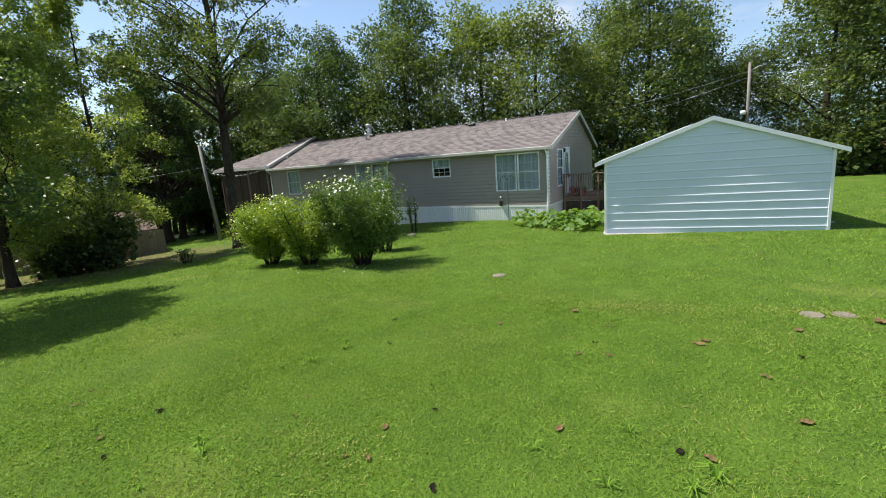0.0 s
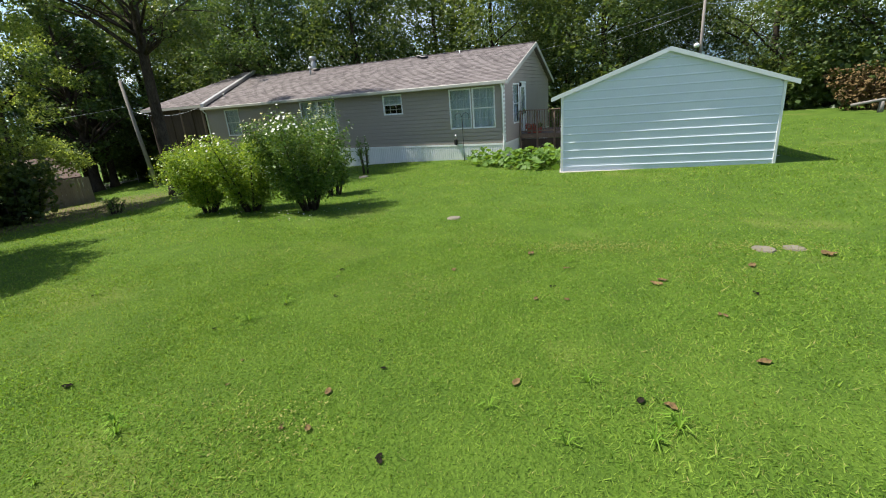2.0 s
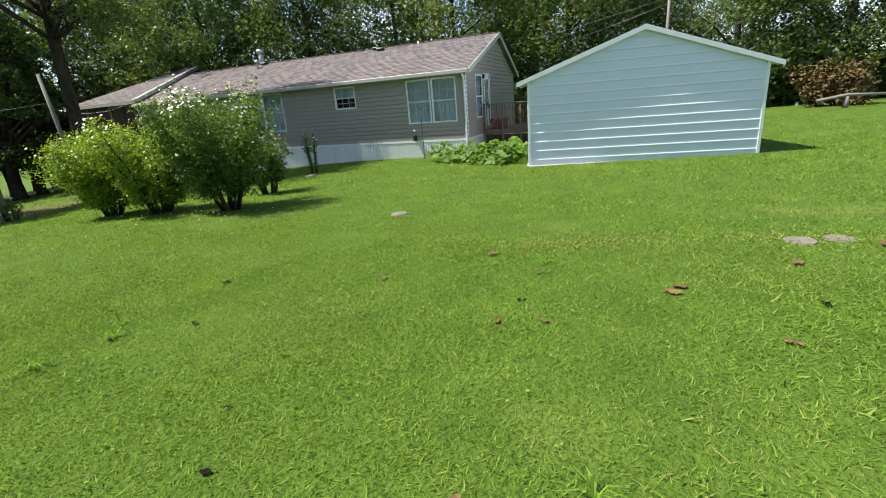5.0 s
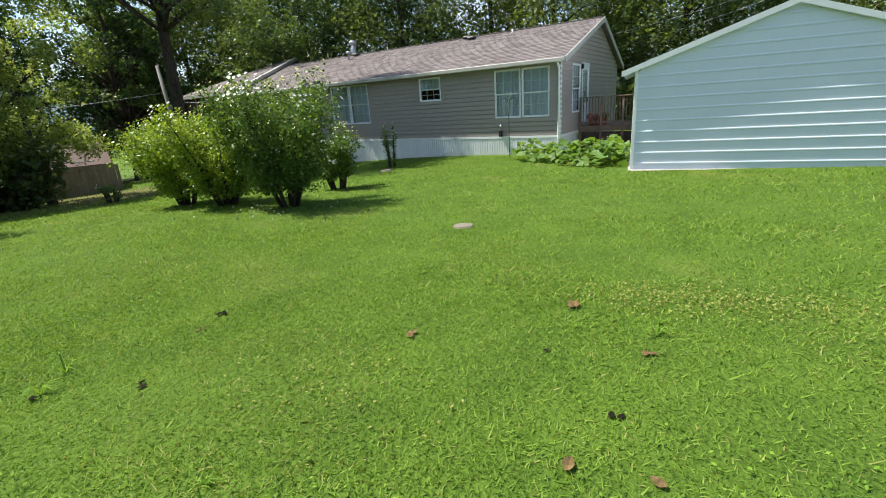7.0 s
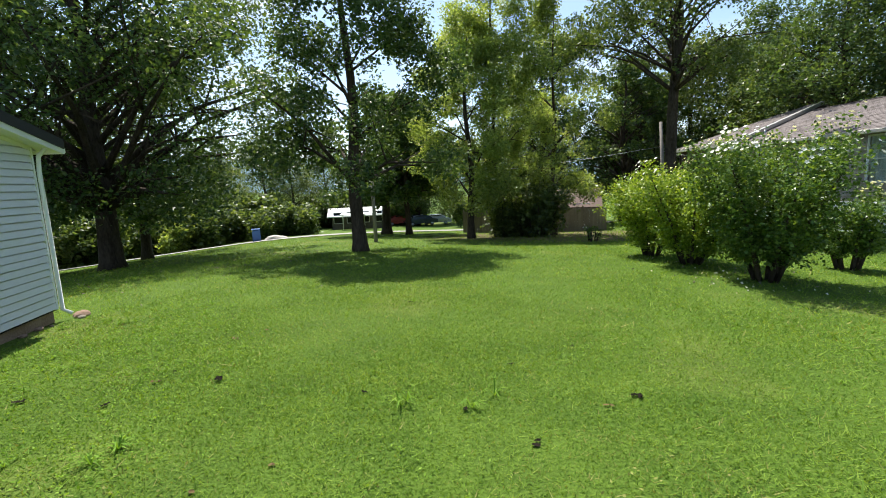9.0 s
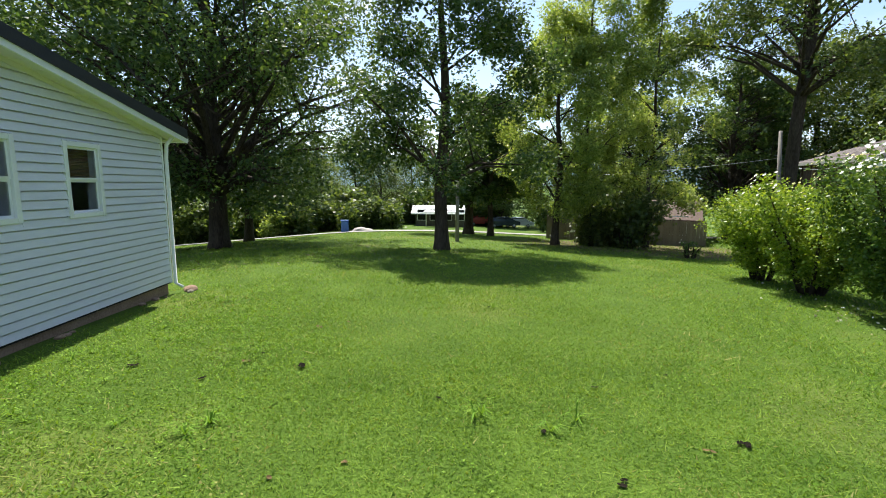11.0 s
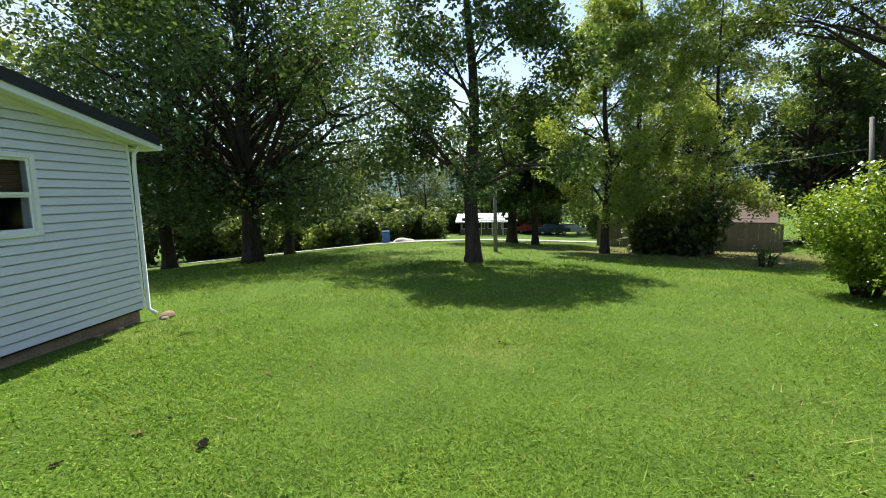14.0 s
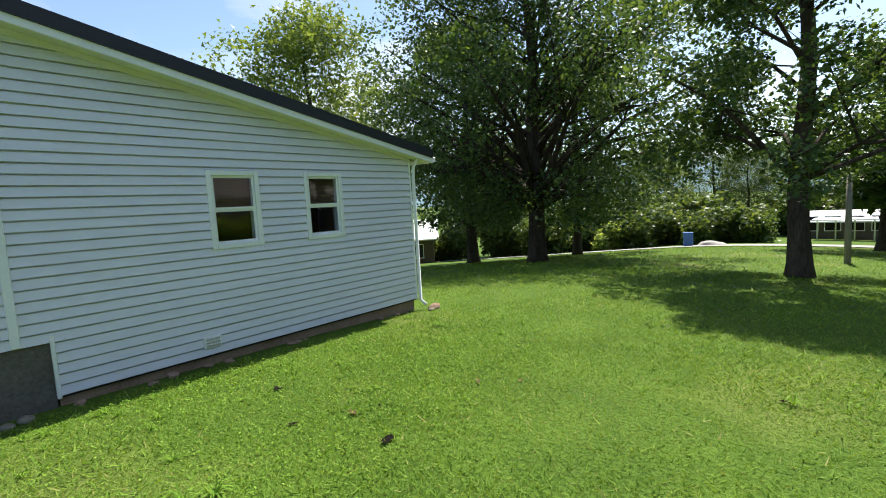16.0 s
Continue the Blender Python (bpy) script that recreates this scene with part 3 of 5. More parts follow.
# ---- pale blue metal shed ----
def build_shed():
    W, H, R, D = 7.10, 2.80, 1.24, 6.4
    zb = -0.56
    shed = empty("metal_shed", pose(0.23, 18.3, zb), "pale blue ribbed steel shed with low gable roof on a slab", "shed")
    zr = lambda x: H + R * (1 - abs(x - W / 2) / (W / 2))
    # ribbed end wall
    prof, z = [], 0.0
    while z < H + R:
        prof += [(z, 0.0), (z + 0.205, 0.0), (z + 0.222, -0.010), (z + 0.240, -0.013), (z + 0.258, -0.010), (z + 0.275, 0.0)]
        z += 0.297
    v, f = [], []
    lim = lambda zz: (0.06, W - 0.06) if zz <= H else (max(0.06, (zz - H) / R * W / 2), W - max(0.06, (zz - H) / R * W / 2))
    for (za, ya), (zc, yc) in zip(prof, prof[1:]):
        if zc > H + R - 0.04:
            break
        (a0, a1), (c0, c1) = lim(za), lim(zc)
        n = len(v)
        v += [(a0, ya, za), (a1, ya, za), (c1, yc, zc), (c0, yc, zc)]
        f.append((n, n + 1, n + 2, n + 3))
    zl = v[-1][2]
    n = len(v)
    v += [(lim(zl)[0], -0.002, zl), (lim(zl)[1], -0.002, zl), (W / 2, -0.002, H + R)]
    f.append((n, n + 1, n + 2))
    mesh_from("end_wall", v, f, M_SHED, shed)
    part("back_wall", boxes((0.06, W - 0.06, D - 0.04, D, 0, H)), M_SHED, shed)
    part("end_liner", boxes((0.06, W - 0.06, 0.03, 0.05, 0.02, H - 0.02)), M_SHED, shed)
    part("side_wall", boxes((0.0, 0.05, 0.04, D, 0, H)), M_SHED, shed)
    part("side_wall", boxes((W - 0.05, W, 0.04, D, 0, H)), M_SHED, shed)
    for x in (0.0, W - 0.09):
        part("corner_trim", boxes((x, x + 0.09, -0.03, 0.04, 0, H - 0.01), bevel=0.006), M_TRIM, shed)
    part("base_trim", boxes((0.09, W - 0.09, -0.04, -0.001, -0.02, 0.06), bevel=0.004), M_TRIM, shed)
    for sgn in (0, 1):
        xa, xb = (-0.34, W / 2) if sgn == 0 else (W / 2, W + 0.34)
        za, zc = (H - R * 0.34 / (W / 2), H + R) if sgn == 0 else (H + R, H - R * 0.34 / (W / 2))

        def sheet(y0, y1, lo, hi):
            b = bmesh.new()
            q = [b.verts.new((x, y, zz + o)) for x, zz in ((xa, za), (xb, zc)) for y in (y0, y1) for o in (lo, hi)]
            for fc in ((0, 2, 3, 1), (4, 5, 7, 6), (0, 1, 5, 4), (2, 6, 7, 3), (0, 4, 6, 2), (1, 3, 7, 5)):
                b.faces.new([q[i] for i in fc])
            return b
        part("roof_sheet", sheet(-0.10, D + 0.15, 0.03, 0.06), M_SHED, shed)
        part("rake_trim", sheet(-0.125, -0.098, -0.045, 0.10), M_TRIM, shed)
        part("rake_soffit", sheet(-0.097, -0.022, 0.0, 0.028), M_TRIM, shed)
    return shed


build_shed()
slab_bm = boxes((-0.05, 7.95, -0.30, 6.5, -0.35, 0.0), bevel=0.02)
slab_ob = part("concrete_slab", slab_bm, M_ROAD, None)
slab_ob.matrix_basis = pose(0.23, 18.3, -0.485)
tagged(slab_ob, "dusty tan concrete slab under the shed", "slab")

# ---- taupe house across the lawn ----
HM = pose(-2.49, 23.29, 0, 0, 0, -10)


def build_far_house():
    house = empty("taupe_house", HM, "taupe vinyl-sided long house with brown shingle roof and white skirting", "house")
    L, D, zs, ze = -20.6, 9.7, 0.17, 3.06
    ridge_y, ridge_z, eave_z = 5.4, 5.08, 3.12
    holes = [(-1.59, -0.50, 0.99, 2.84), (-2.83, -1.74, 0.99, 2.84), (-6.74, -5.65, 1.90, 2.84), (-11.2, -10.02, 1.03, 2.88), (-12.5, -11.32, 1.03, 2.88), (-18.8, -17.65, 1.25, 2.82)]

    def courses(x0, x1, hl, z0, z1, flip=None, limit=None):
        v, f = [], []
        z, k = z0, 0.19
        while z < z1 - 0.01:
            zz = min(z + k, z1)
            a, b = (x0, x1) if limit is None else limit(z, zz)
            if b - a > 0.02:
                for p, q in split(a, b, z, zz, hl):
                    n = len(v)
                    v += [(p, -0.032, z + 0.036), (q, -0.032, z + 0.036), (q, -0.020, zz), (p, -0.020, zz), (p, 0.002, z + 0.036), (q, 0.002, z + 0.036)]
                    f += [(n, n + 1, n + 2, n + 3), (n, n + 4, n + 5, n + 1)]
            z = zz
        if flip:
            v = [flip(*p) for p in v]
        return v, f
    v, f = courses(L, 0, [(a - 0.03, b + 0.03, c - 0.03, d + 0.03) for a, b, c, d in holes], zs, ze)
    mesh_from("front_siding", v, f, M_TAN, house)
    part("front_wall", wall_boxes(bmesh.new(), L, -0.13, zs, ze, holes, 0.004, 0.13), M_TAN, house)
    for i, h in enumerate(holes):
        sash_window(house, h[0], h[1], h[2], h[3], -0.012, 0.045, -1, grid=True, backing="half" if i == 2 else "curtain")
    # gable end towards the shed
    end_holes = [(1.50, 2.55, 1.02, 2.92), (2.90, 3.95, 0.42, 3.0)]

    def gable(z, zz):
        if z < ze:
            return 0.0, D
        t = (z - ze) / (ridge_z - 0.1 - ze)
        return ridge_y * t, D - (D - ridge_y) * t
    turn = lambda x, y, z: (0.0 - y, x, z)
    v, f = courses(0, D, end_holes, zs, ridge_z - 0.15, turn, gable)
    mesh_from("gable_siding", v, f, M_TAN, house)
    bm = wall_boxes(bmesh.new(), 0.0, D, zs, ze, end_holes, 0.004, 0.13)
    lo = [(0.0, ze), (D, ze), (ridge_y, ridge_z - 0.1)]
    vs = [bm.verts.new((x, y, z)) for y in (0.004, 0.13) for x, z in lo]
    for fc in ((0, 1, 2), (5, 4, 3), (0, 3, 4, 1), (1, 4, 5, 2), (2, 5, 3, 0)):
        bm.faces.new([vs[i] for i in fc])
    for vv in bm.verts:
        vv.co = Vector((-vv.co.y, vv.co.x, vv.co.z))
    part("gable_wall", bm, M_TAN, house)
    part("rear_wall", boxes((L, -0.14, D - 0.13, D, zs, ze), (L, L + 0.13, 0.14, D - 0.13, zs, ze)), M_TAN, house)
    # floor and partition painted near-black as indoor shade
    part("house_floor", boxes((L + 0.14, -0.14, 0.14, D - 0.14, zs - 0.1, zs)), M_BLACK, house)
    part("partition", boxes((L + 0.14, -0.14, 3.0, 3.1, zs, ze)), M_BLACK, house)
    w = sash_window(house, 1.50, 2.55, 1.02, 2.92, -0.012, 0.045, -1, grid=True)
    w.matrix_basis = Matrix.Rotation(radians(90), 4, "Z")
    # storm door
    door = part("door", boxes((-0.06, 0.0, 2.95, 3.90, 0.45, 2.95), bevel=0.01), M_TRIM, house, "white storm door")
    part("door_frame", boxes((-0.02, 0.03, 2.85, 2.945, 0.42, 3.05), (-0.02, 0.03, 3.905, 4.0, 0.42, 3.05), (-0.02, 0.03, 2.945, 3.905, 2.955, 3.05)), M_TRIM, house)
    part("door_glass", boxes((0.001, 0.006, 3.10, 3.75, 1.35, 2.75)), M_GLASS, door)
    part("door_handle", boxes((0.0, 0.05, 3.78, 3.82, 1.38, 1.5), bevel=0.008), M_IRON, door)
    part("porch_light", boxes((0.0, 0.12, 2.70, 2.80, 2.78, 2.98), bevel=0.02), M_IRON, house)
    # skirting with upright ribs, and the band above it
    v, f = [], []
    x = L
    pr = []
    while x < 0:
        pr += [(x, 0.0), (x + 0.085, 0.0), (x + 0.095, -0.012), (x + 0.11, -0.012)]
        x += 0.12
    pr.append((0.0, 0.0))
    for (xa, ya), (xb, yb) in zip(pr, pr[1:]):
        n = len(v)
        v += [(xa, -0.014 + ya, -1.7), (xb, -0.014 + yb, -1.7), (xb, -0.014 + yb, zs - 0.06), (xa, -0.014 + ya, zs - 0.06)]
        f.append((n, n + 1, n + 2, n + 3))
    mesh_from("skirting", v, f, M_SKIRT, house, "white ribbed vinyl skirting with upright streaks of uneven white")
    part("skirting_side", boxes((-0.06, -0.03, 0.04, D, -1.7, zs - 0.06)), M_SKIRT, house)
    part("skirting_band", boxes((L, 0.005, -0.035, 0.03, zs - 0.07, zs + 0.02), (-0.03, 0.03, 0.03, D, zs - 0.07, zs + 0.02)), M_TRIM, house)
    part("corner_post", boxes((-0.10, 0.022, -0.024, 0.0035, zs + 0.02, ze), (0.0, 0.024, 0.0, 0.10, zs + 0.02, ze)), M_TRIM, house)
    # main roof with shingle rows
    x0, x1 = -22.6, 0.28

    def shingle_rows(xa, xb, y0, z0, y1, z1, name, rng, cut=None):
        v, f = [], []
        rows = 26
        for i in range(rows):
            t0, t1 = i / rows, (i + 1) / rows
            ya, yb = y0 + (y1 - y0) * t0, y0 + (y1 - y0) * t1
            za, zb2 = z0 + (z1 - z0) * t0, z0 + (z1 - z0) * t1
            l0, r0 = (xa, xb) if cut is None else cut(t0)
            p = l0 - rng.uniform(0, 0.4)
            while p < r0:
                q = min(p + rng.uniform(0.22, 0.42), r0)
                pp = max(p, l0)
                if q - pp > 0.02:
                    n = len(v)
                    up = 0.012 + 0.006 * rng.random()
                    v += [(pp, ya, za + up), (q, ya, za + up), (q, yb, zb2 + 0.001), (pp, yb, zb2 + 0.001), (pp, ya, za - 0.002), (q, ya, za - 0.002)]
                    f += [(n, n + 1, n + 2, n + 3), (n, n + 4, n + 5, n + 1)]
                p = q
        tagged(mesh_from(name, v, f, M_SHINGLE, house), kind="stuff")
    rng = random.Random(4)
    shingle_rows(x0, x1, -0.32, eave_z, ridge_y, ridge_z, "shingles", rng)
    v = [(x0, -0.32, eave_z), (x1, -0.32, eave_z), (x1, ridge_y, ridge_z), (x0, ridge_y, ridge_z), (x0, D + 0.32, eave_z), (x1, D + 0.32, eave_z)]
    v += [(a, b, c - 0.10) for a, b, c in v]
    mesh_from("roof", v, [(0, 1, 2, 3), (3, 2, 5, 4), (7, 6, 9, 8), (8, 9, 10, 11), (0, 6, 7, 1), (4, 5, 11, 10), (1, 7, 8, 2), (2, 8, 11, 5), (0, 3, 9, 6), (3, 4, 10, 9)], M_SHINGLE, house)
    part("ridge_cap", boxes((x0, x1, ridge_y - 0.12, ridge_y + 0.12, ridge_z - 0.01, ridge_z + 0.03), bevel=0.01), M_SHINGLE, house)
    part("gutter", boxes((-20.5, x1 - 0.02, -0.47, -0.325, eave_z - 0.17, eave_z - 0.005), bevel=0.02), M_CREAM, house)
    part("eave_soffit", boxes((-20.5, x1 - 0.05, -0.32, -0.018, ze - 0.02, ze + 0.0)), M_SOFFIT, house)

    def rake(ya, za, yb, zc):
        b = bmesh.new()
        q = [b.verts.new((x, y, z + o)) for y, z in ((ya, za), (yb, zc)) for x in (x1 - 0.01, x1 + 0.03) for o in (-0.20, 0.02)]
        for fc in ((0, 2, 3, 1), (4, 5, 7, 6), (0, 1, 5, 4), (2, 6, 7, 3), (0, 4, 6, 2), (1, 3, 7, 5)):
            b.faces.new([q[i] for i in fc])
        return b
    part("rake_board", rake(-0.34, eave_z, ridge_y, ridge_z), M_CREAM, house)
    part("rake_board", rake(ridge_y, ridge_z, D + 0.34, eave_z), M_CREAM, house)
    rod("downspout", [(-0.05, -0.36, eave_z - 0.1), (-0.05, -0.08, eave_z - 0.38), (-0.05, -0.06, 0.2), (-0.05, -0.07, -0.6)], 0.045, M_TRIM, house)
    rod("downspout", [(L + 0.1, -0.36, eave_z - 0.1), (L + 0.1, -0.08, eave_z - 0.4), (L + 0.1, -0.06, -0.5)], 0.045, M_TRIM, house)
    # roof furniture
    fl = rod("flue", [(-15.6, 5.6, 4.7), (-15.6, 5.6, 5.85)], 0.17, M_STEEL, house, "galvanised steel flue with cap", sides=14)
    rod("flue_cap", [(-15.6, 5.6, 5.74), (-15.6, 5.6, 5.75), (-15.6, 5.6, 5.96), (-15.6, 5.6, 5.97)], [0.19, 0.25, 0.25, 0.1], M_STEEL, fl, sides=14)
    vp = rod("vent_pipe", [(-14.9, 4.3, 4.6), (-14.9, 4.3, 5.1)], 0.06, M_STEEL, house)
    rod("vent_hood", [(-14.9, 4.3, 5.08), (-14.9, 4.3, 5.2)], [0.17, 0.09], M_STEEL, vp, sides=12)
    rod("vent_pipe", [(-20.3, 1.5, 3.6), (-20.3, 1.5, 3.95)], 0.05, M_STEEL, house)
    rod("vent_pipe", [(-4.2, 5.0, 4.8), (-4.2, 5.0, 5.12)], 0.04, M_TRIM, house)
    for vx, vy in ((-6.5, 4.85), (-6.9, 5.15), (-15.0, 5.1)):
        vb = part("roof_vent", boxes((vx - 0.22, vx + 0.22, vy - 0.2, vy + 0.2, 0.0, 0.13), bevel=0.05), M_ROOFMETAL, house)
        vb.location.z = eave_z + (vy + 0.32) / 5.72 * (ridge_z - eave_z) + 0.01
    # annex at the far end, with a hipped roof and dark boarded porch
    ax0, ax1, ay, az = -26.6, -20.35, -0.42, 3.30
    rid = (ridge_y + 1.0, 5.62)
    shingle_rows(ax0, ax1, ay, az, rid[0], rid[1], "shingles", rng, lambda t: (ax0 + (ax1 - ax0) * 0.56 * t, ax1 - 1.9 * t))
    tv = [(ax0, ay, az), (ax1, ay, az), (ax1 - 1.9, rid[0], rid[1]), (ax0 + 0.56 * (ax1 - ax0), rid[0], rid[1]), (ax0, 11, az), (ax1, 11, az)]
    tv += [(a, b, c - 0.12) for a, b, c in tv]
    mesh_from("annex_roof", tv, [(0, 1, 2, 3), (0, 3, 4), (3, 2, 5, 4), (6, 9, 8, 7), (6, 10, 9), (0, 6, 7, 1), (0, 4, 10, 6), (1, 7, 8, 2), (2, 8, 11, 5), (4, 5, 11, 10)], M_SHINGLE, house)
    b = bmesh.new()
    q = [b.verts.new((ax1 - 1.9 * t + o, y, z + h)) for t, y, z in ((0, ay - 0.02, az), (1, rid[0], rid[1])) for o in (-0.06, 0.28) for h in (-0.16, 0.05)]
    for fc in ((0, 2, 3, 1), (4, 5, 7, 6), (0, 1, 5, 4), (2, 6, 7, 3), (0, 4, 6, 2), (1, 3, 7, 5)):
        b.faces.new([q[i] for i in fc])
    part("roof_step_board", b, M_STEEL, house, "grey flashing board where the roofs meet")
    part("annex_fascia", boxes((ax0, ax1, ay - 0.05, ay - 0.002, az - 0.17, az - 0.01)), M_CREAM, house)
    part("annex_back_wall", boxes((ax0 + 0.4, ax1 - 0.3, 1.6, 1.7, -1.8, az - 0.1), (ax0 + 0.4, ax0 + 0.5, 1.7, 10.5, -1.8, az - 0.1)), M_PORCH, house)
    for i in range(6):
        px = ax0 + 0.35 + i * 1.07
        part("porch_post", boxes((px, px + 0.13, -0.12, 0.01, -1.8, az - 0.12), bevel=0.01), M_WOOD if i % 2 else M_PORCH, house)
        if i < 5:
            part("porch_screen", boxes((px + 0.14, px + 1.06, -0.06, -0.03, -0.2, az - 0.15)), M_PORCH, house, "dark brown boarded porch bay")
    part("porch_base", boxes((ax0 + 0.3, ax1 - 0.3, -0.02, 1.6, -1.8, -0.2)), M_PORCH, house)
    return house


build_far_house()


def build_deck():
    deck = empty("deck", HM, "weathered brown wooden deck with slatted railing", "deck")
    x0, x1, y0, y1, z = 0.06, 2.75, 2.55, 6.2, 0.36
    for i in range(int((y1 - y0) / 0.145)):
        part("deck_board", boxes((x0, x1, y0 + i * 0.145, y0 + i * 0.145 + 0.138, z - 0.035, z)), M_WOOD, deck)
    part("rim_joist", boxes((x0, x1, y0 - 0.04, y0 - 0.002, z - 0.24, z - 0.002)), M_WOOD, deck)
    part("apron_board", boxes((x0, x1, y0 - 0.035, y0 - 0.01, z - 1.2, z - 0.26)), M_PORCH, deck)
    for px in (x0, x0 + 0.9, x0 + 1.8, x1 - 0.1):
        part("post", boxes((px, px + 0.09, y0 - 0.13, y0 - 0.042, -1.3, z + 1.18), bevel=0.008), M_WOOD, deck)
    part("top_rail", boxes((x0 - 0.02, x1, y0 - 0.15, y0 - 0.02, z + 1.182, z + 1.22), bevel=0.006), M_WOOD, deck)
    part("bottom_rail", boxes((x0, x1, y0 - 0.04, y0 - 0.003, z + 0.10, z + 0.17)), M_WOOD, deck)
    px = x0 + 0.13
    while px < x1 - 0.1:
        part("baluster", boxes((px, px + 0.038, y0 - 0.041, y0 - 0.005, z + 0.171, z + 1.181)), M_WOOD, deck)
        px += 0.13
    for i in range(3):
        part("step", boxes((x1 + 0.02 + i * 0.28, x1 + 0.3 + i * 0.28, y0 + 0.4, y0 + 1.6, z - 0.2 * (i + 1) - 0.04, z - 0.2 * (i + 1))), M_WOOD, deck)
    return deck


build_deck()
for k, (fx, fy) in enumerate(((0.45, 2.95), (0.75, 2.9), (1.0, 3.0))):
    pot = empty("flower_pot", HM @ pose(fx, fy, 0.36), "red plastic flower pot standing on the deck", "flower pot", "red pots on the deck")
    rod("pot_body", [(0, 0, 0), (0, 0, 0.02), (0, 0, 0.26), (0, 0, 0.28)], [0.09, 0.10, 0.15, 0.16], M_RED, pot, sides=12)
    rr = np.random.default_rng(k)
    cr = new("plant", fast_mesh("plant", leaf_quads(rr, blob_points(rr, [(0, 0, 0.35, 0.16, 0.8)], 120), 0.08), 4, M_RED if k < 2 else M_MID))
    cr.parent = pot

# hook stand with lantern by the taupe house
hook = empty("shepherd_hook", at(-4.55, 23.05), "thin black iron shepherd hook stand beside the skirting", "garden hook")
rod("pole", [(0, 0, -0.2), (0, 0, 2.2)], 0.014, M_IRON, hook)
for s in (-1, 1):
    rod("hook_arm", [(0, 0, 2.15), (s * 0.08, 0, 2.32), (s * 0.22, 0, 2.36), (s * 0.34, 0, 2.26), (s * 0.36, 0, 2.1), (s * 0.30, 0, 2.05)], 0.011, M_IRON, hook)
meter = empty("water_spigot_box", HM @ pose(-2.6, -0.10, 0.18), "small grey hose box fixed above the white skirting", "hose box")
part("box_body", boxes((-0.07, 0.07, -0.09, 0.05, 0.0, 0.26), bevel=0.02), M_BLACK, meter)
rod("box_neck", [(0, 0, 0.36), (0, 0, 0.5)], 0.05, M_STEEL, meter)


# ---- flowering shrubs ----
def shrub(x, y, h, spread, leaves, flowers, mat, label, seed, stems=9, foot=0.40, size=0.058, group="flowering shrubs"):
    rng = np.random.default_rng(seed)
    root = empty("flowering_shrub", at(x, y, seed * 47), label, "shrub", group)
    bl = []
    for i in range(stems):
        a = 2 * math.pi * i / stems + rng.uniform(-0.3, 0.3)
        r = spread * rng.uniform(0.35, 0.85)
        top = Vector((math.cos(a) * r, math.sin(a) * r, h * rng.uniform(0.72, 0.95)))
        base = Vector((math.cos(a) * 0.14, math.sin(a) * 0.14, -0.1))
        mid = base.lerp(top, 0.45) + Vector((0, 0, 0.15))
        v, f = [], []
        tube(v, f, [base, base.lerp(mid, 0.5), mid, mid.lerp(top, 0.6), top], [0.045, 0.038, 0.028, 0.018, 0.006], 6)
        mesh_from("stem", v, f, M_BARK, root, smooth=True)
        for t in np.linspace(0.26, 1.06, 9):
            p = base.lerp(top, t)
            bl.append((p.x, p.y, max(p.z, foot + 0.1), spread * 0.21 * rng.uniform(0.7, 1.3), 1.05))
    for i in range(8):
        a, r = rng.uniform(0, 6.28), spread * rng.uniform(0, 0.6)
        bl.append((math.cos(a) * r, math.sin(a) * r, h * rng.uniform(0.5, 0.88), spread * 0.33, 0.9))
    pts = blob_points(rng, bl, leaves, 0.35)
    pts = pts[pts[:, 2] > foot * 0.6]
    crown = new("foliage", fast_mesh("foliage", leaf_quads(rng, pts, size, 0.2, 0.38), 4, mat))
    crown.parent = root
    # blossoms: five rounded petals each
    far = np.linalg.norm((pts - (0, 0, h * 0.5)) / (spread, spread, h * 0.55), axis=1)
    order = np.argsort(-(far + rng.uniform(0, 0.45, len(far)) + 0.25 * pts[:, 2] / h))
    picks = order[:flowers * 6:6]
    vs = []
    for c in pts[picks]:
        out = Vector(c - np.array((0, 0, h * 0.45))).normalized()
        s = out.cross(Vector((0.2, 0.1, 0.97))).normalized()
        u = out.cross(s)
        c = Vector(c) + out * 0.07
        fs = rng.uniform(0.022, 0.036)
        for k in range(5):
            a = 2 * math.pi * k / 5
            d, e = s * math.cos(a) + u * math.sin(a), u * math.cos(a) - s * math.sin(a)
            vs += [c, c + (d * 0.7 + e * 0.5 + out * 0.2) * fs, c + (d * 1.15 + out * 0.35) * fs, c + (d * 0.7 - e * 0.5 + out * 0.2) * fs]
    if vs:
        bl_ob = new("blossoms", fast_mesh("blossoms", np.array([tuple(p) for p in vs]), 4, M_PETAL))
        bl_ob.parent = root
        tagged(bl_ob, "white open blossoms")
    return root


shrub(-6.7, 11.75, 2.5, 1.55, 30000, 190, M_ROSEDARK, "large rounded shrub with white blossoms and several stems", 3, stems=12, foot=0.55)
shrub(-8.95, 12.1, 2.25, 1.4, 23000, 22, M_ROSE, "bright yellow-green shrub with a few white blossoms", 5, stems=9)
shrub(-10.9, 12.5, 2.15, 1.65, 25000, 16, M_ROSE, "yellow-green leafy shrub with few blossoms beside others", 8, stems=9)
shrub(-7.4, 14.6, 1.5, 0.8, 9000, 35, M_ROSEDARK, "low flowering shrub behind the rounded one", 9, stems=7)
shrub(-8.95, 20.7, 1.75, 0.50, 1600, 14, M_ROSEDARK, "slim young shrub with white blossoms in front of skirting", 11, stems=4, foot=0.25)
shrub(-17.8, 14.8, 0.65, 0.42, 900, 4, M_ROSEDARK, "small dark low shrub at the lawn edge", 13, stems=5, foot=0.05, group="")

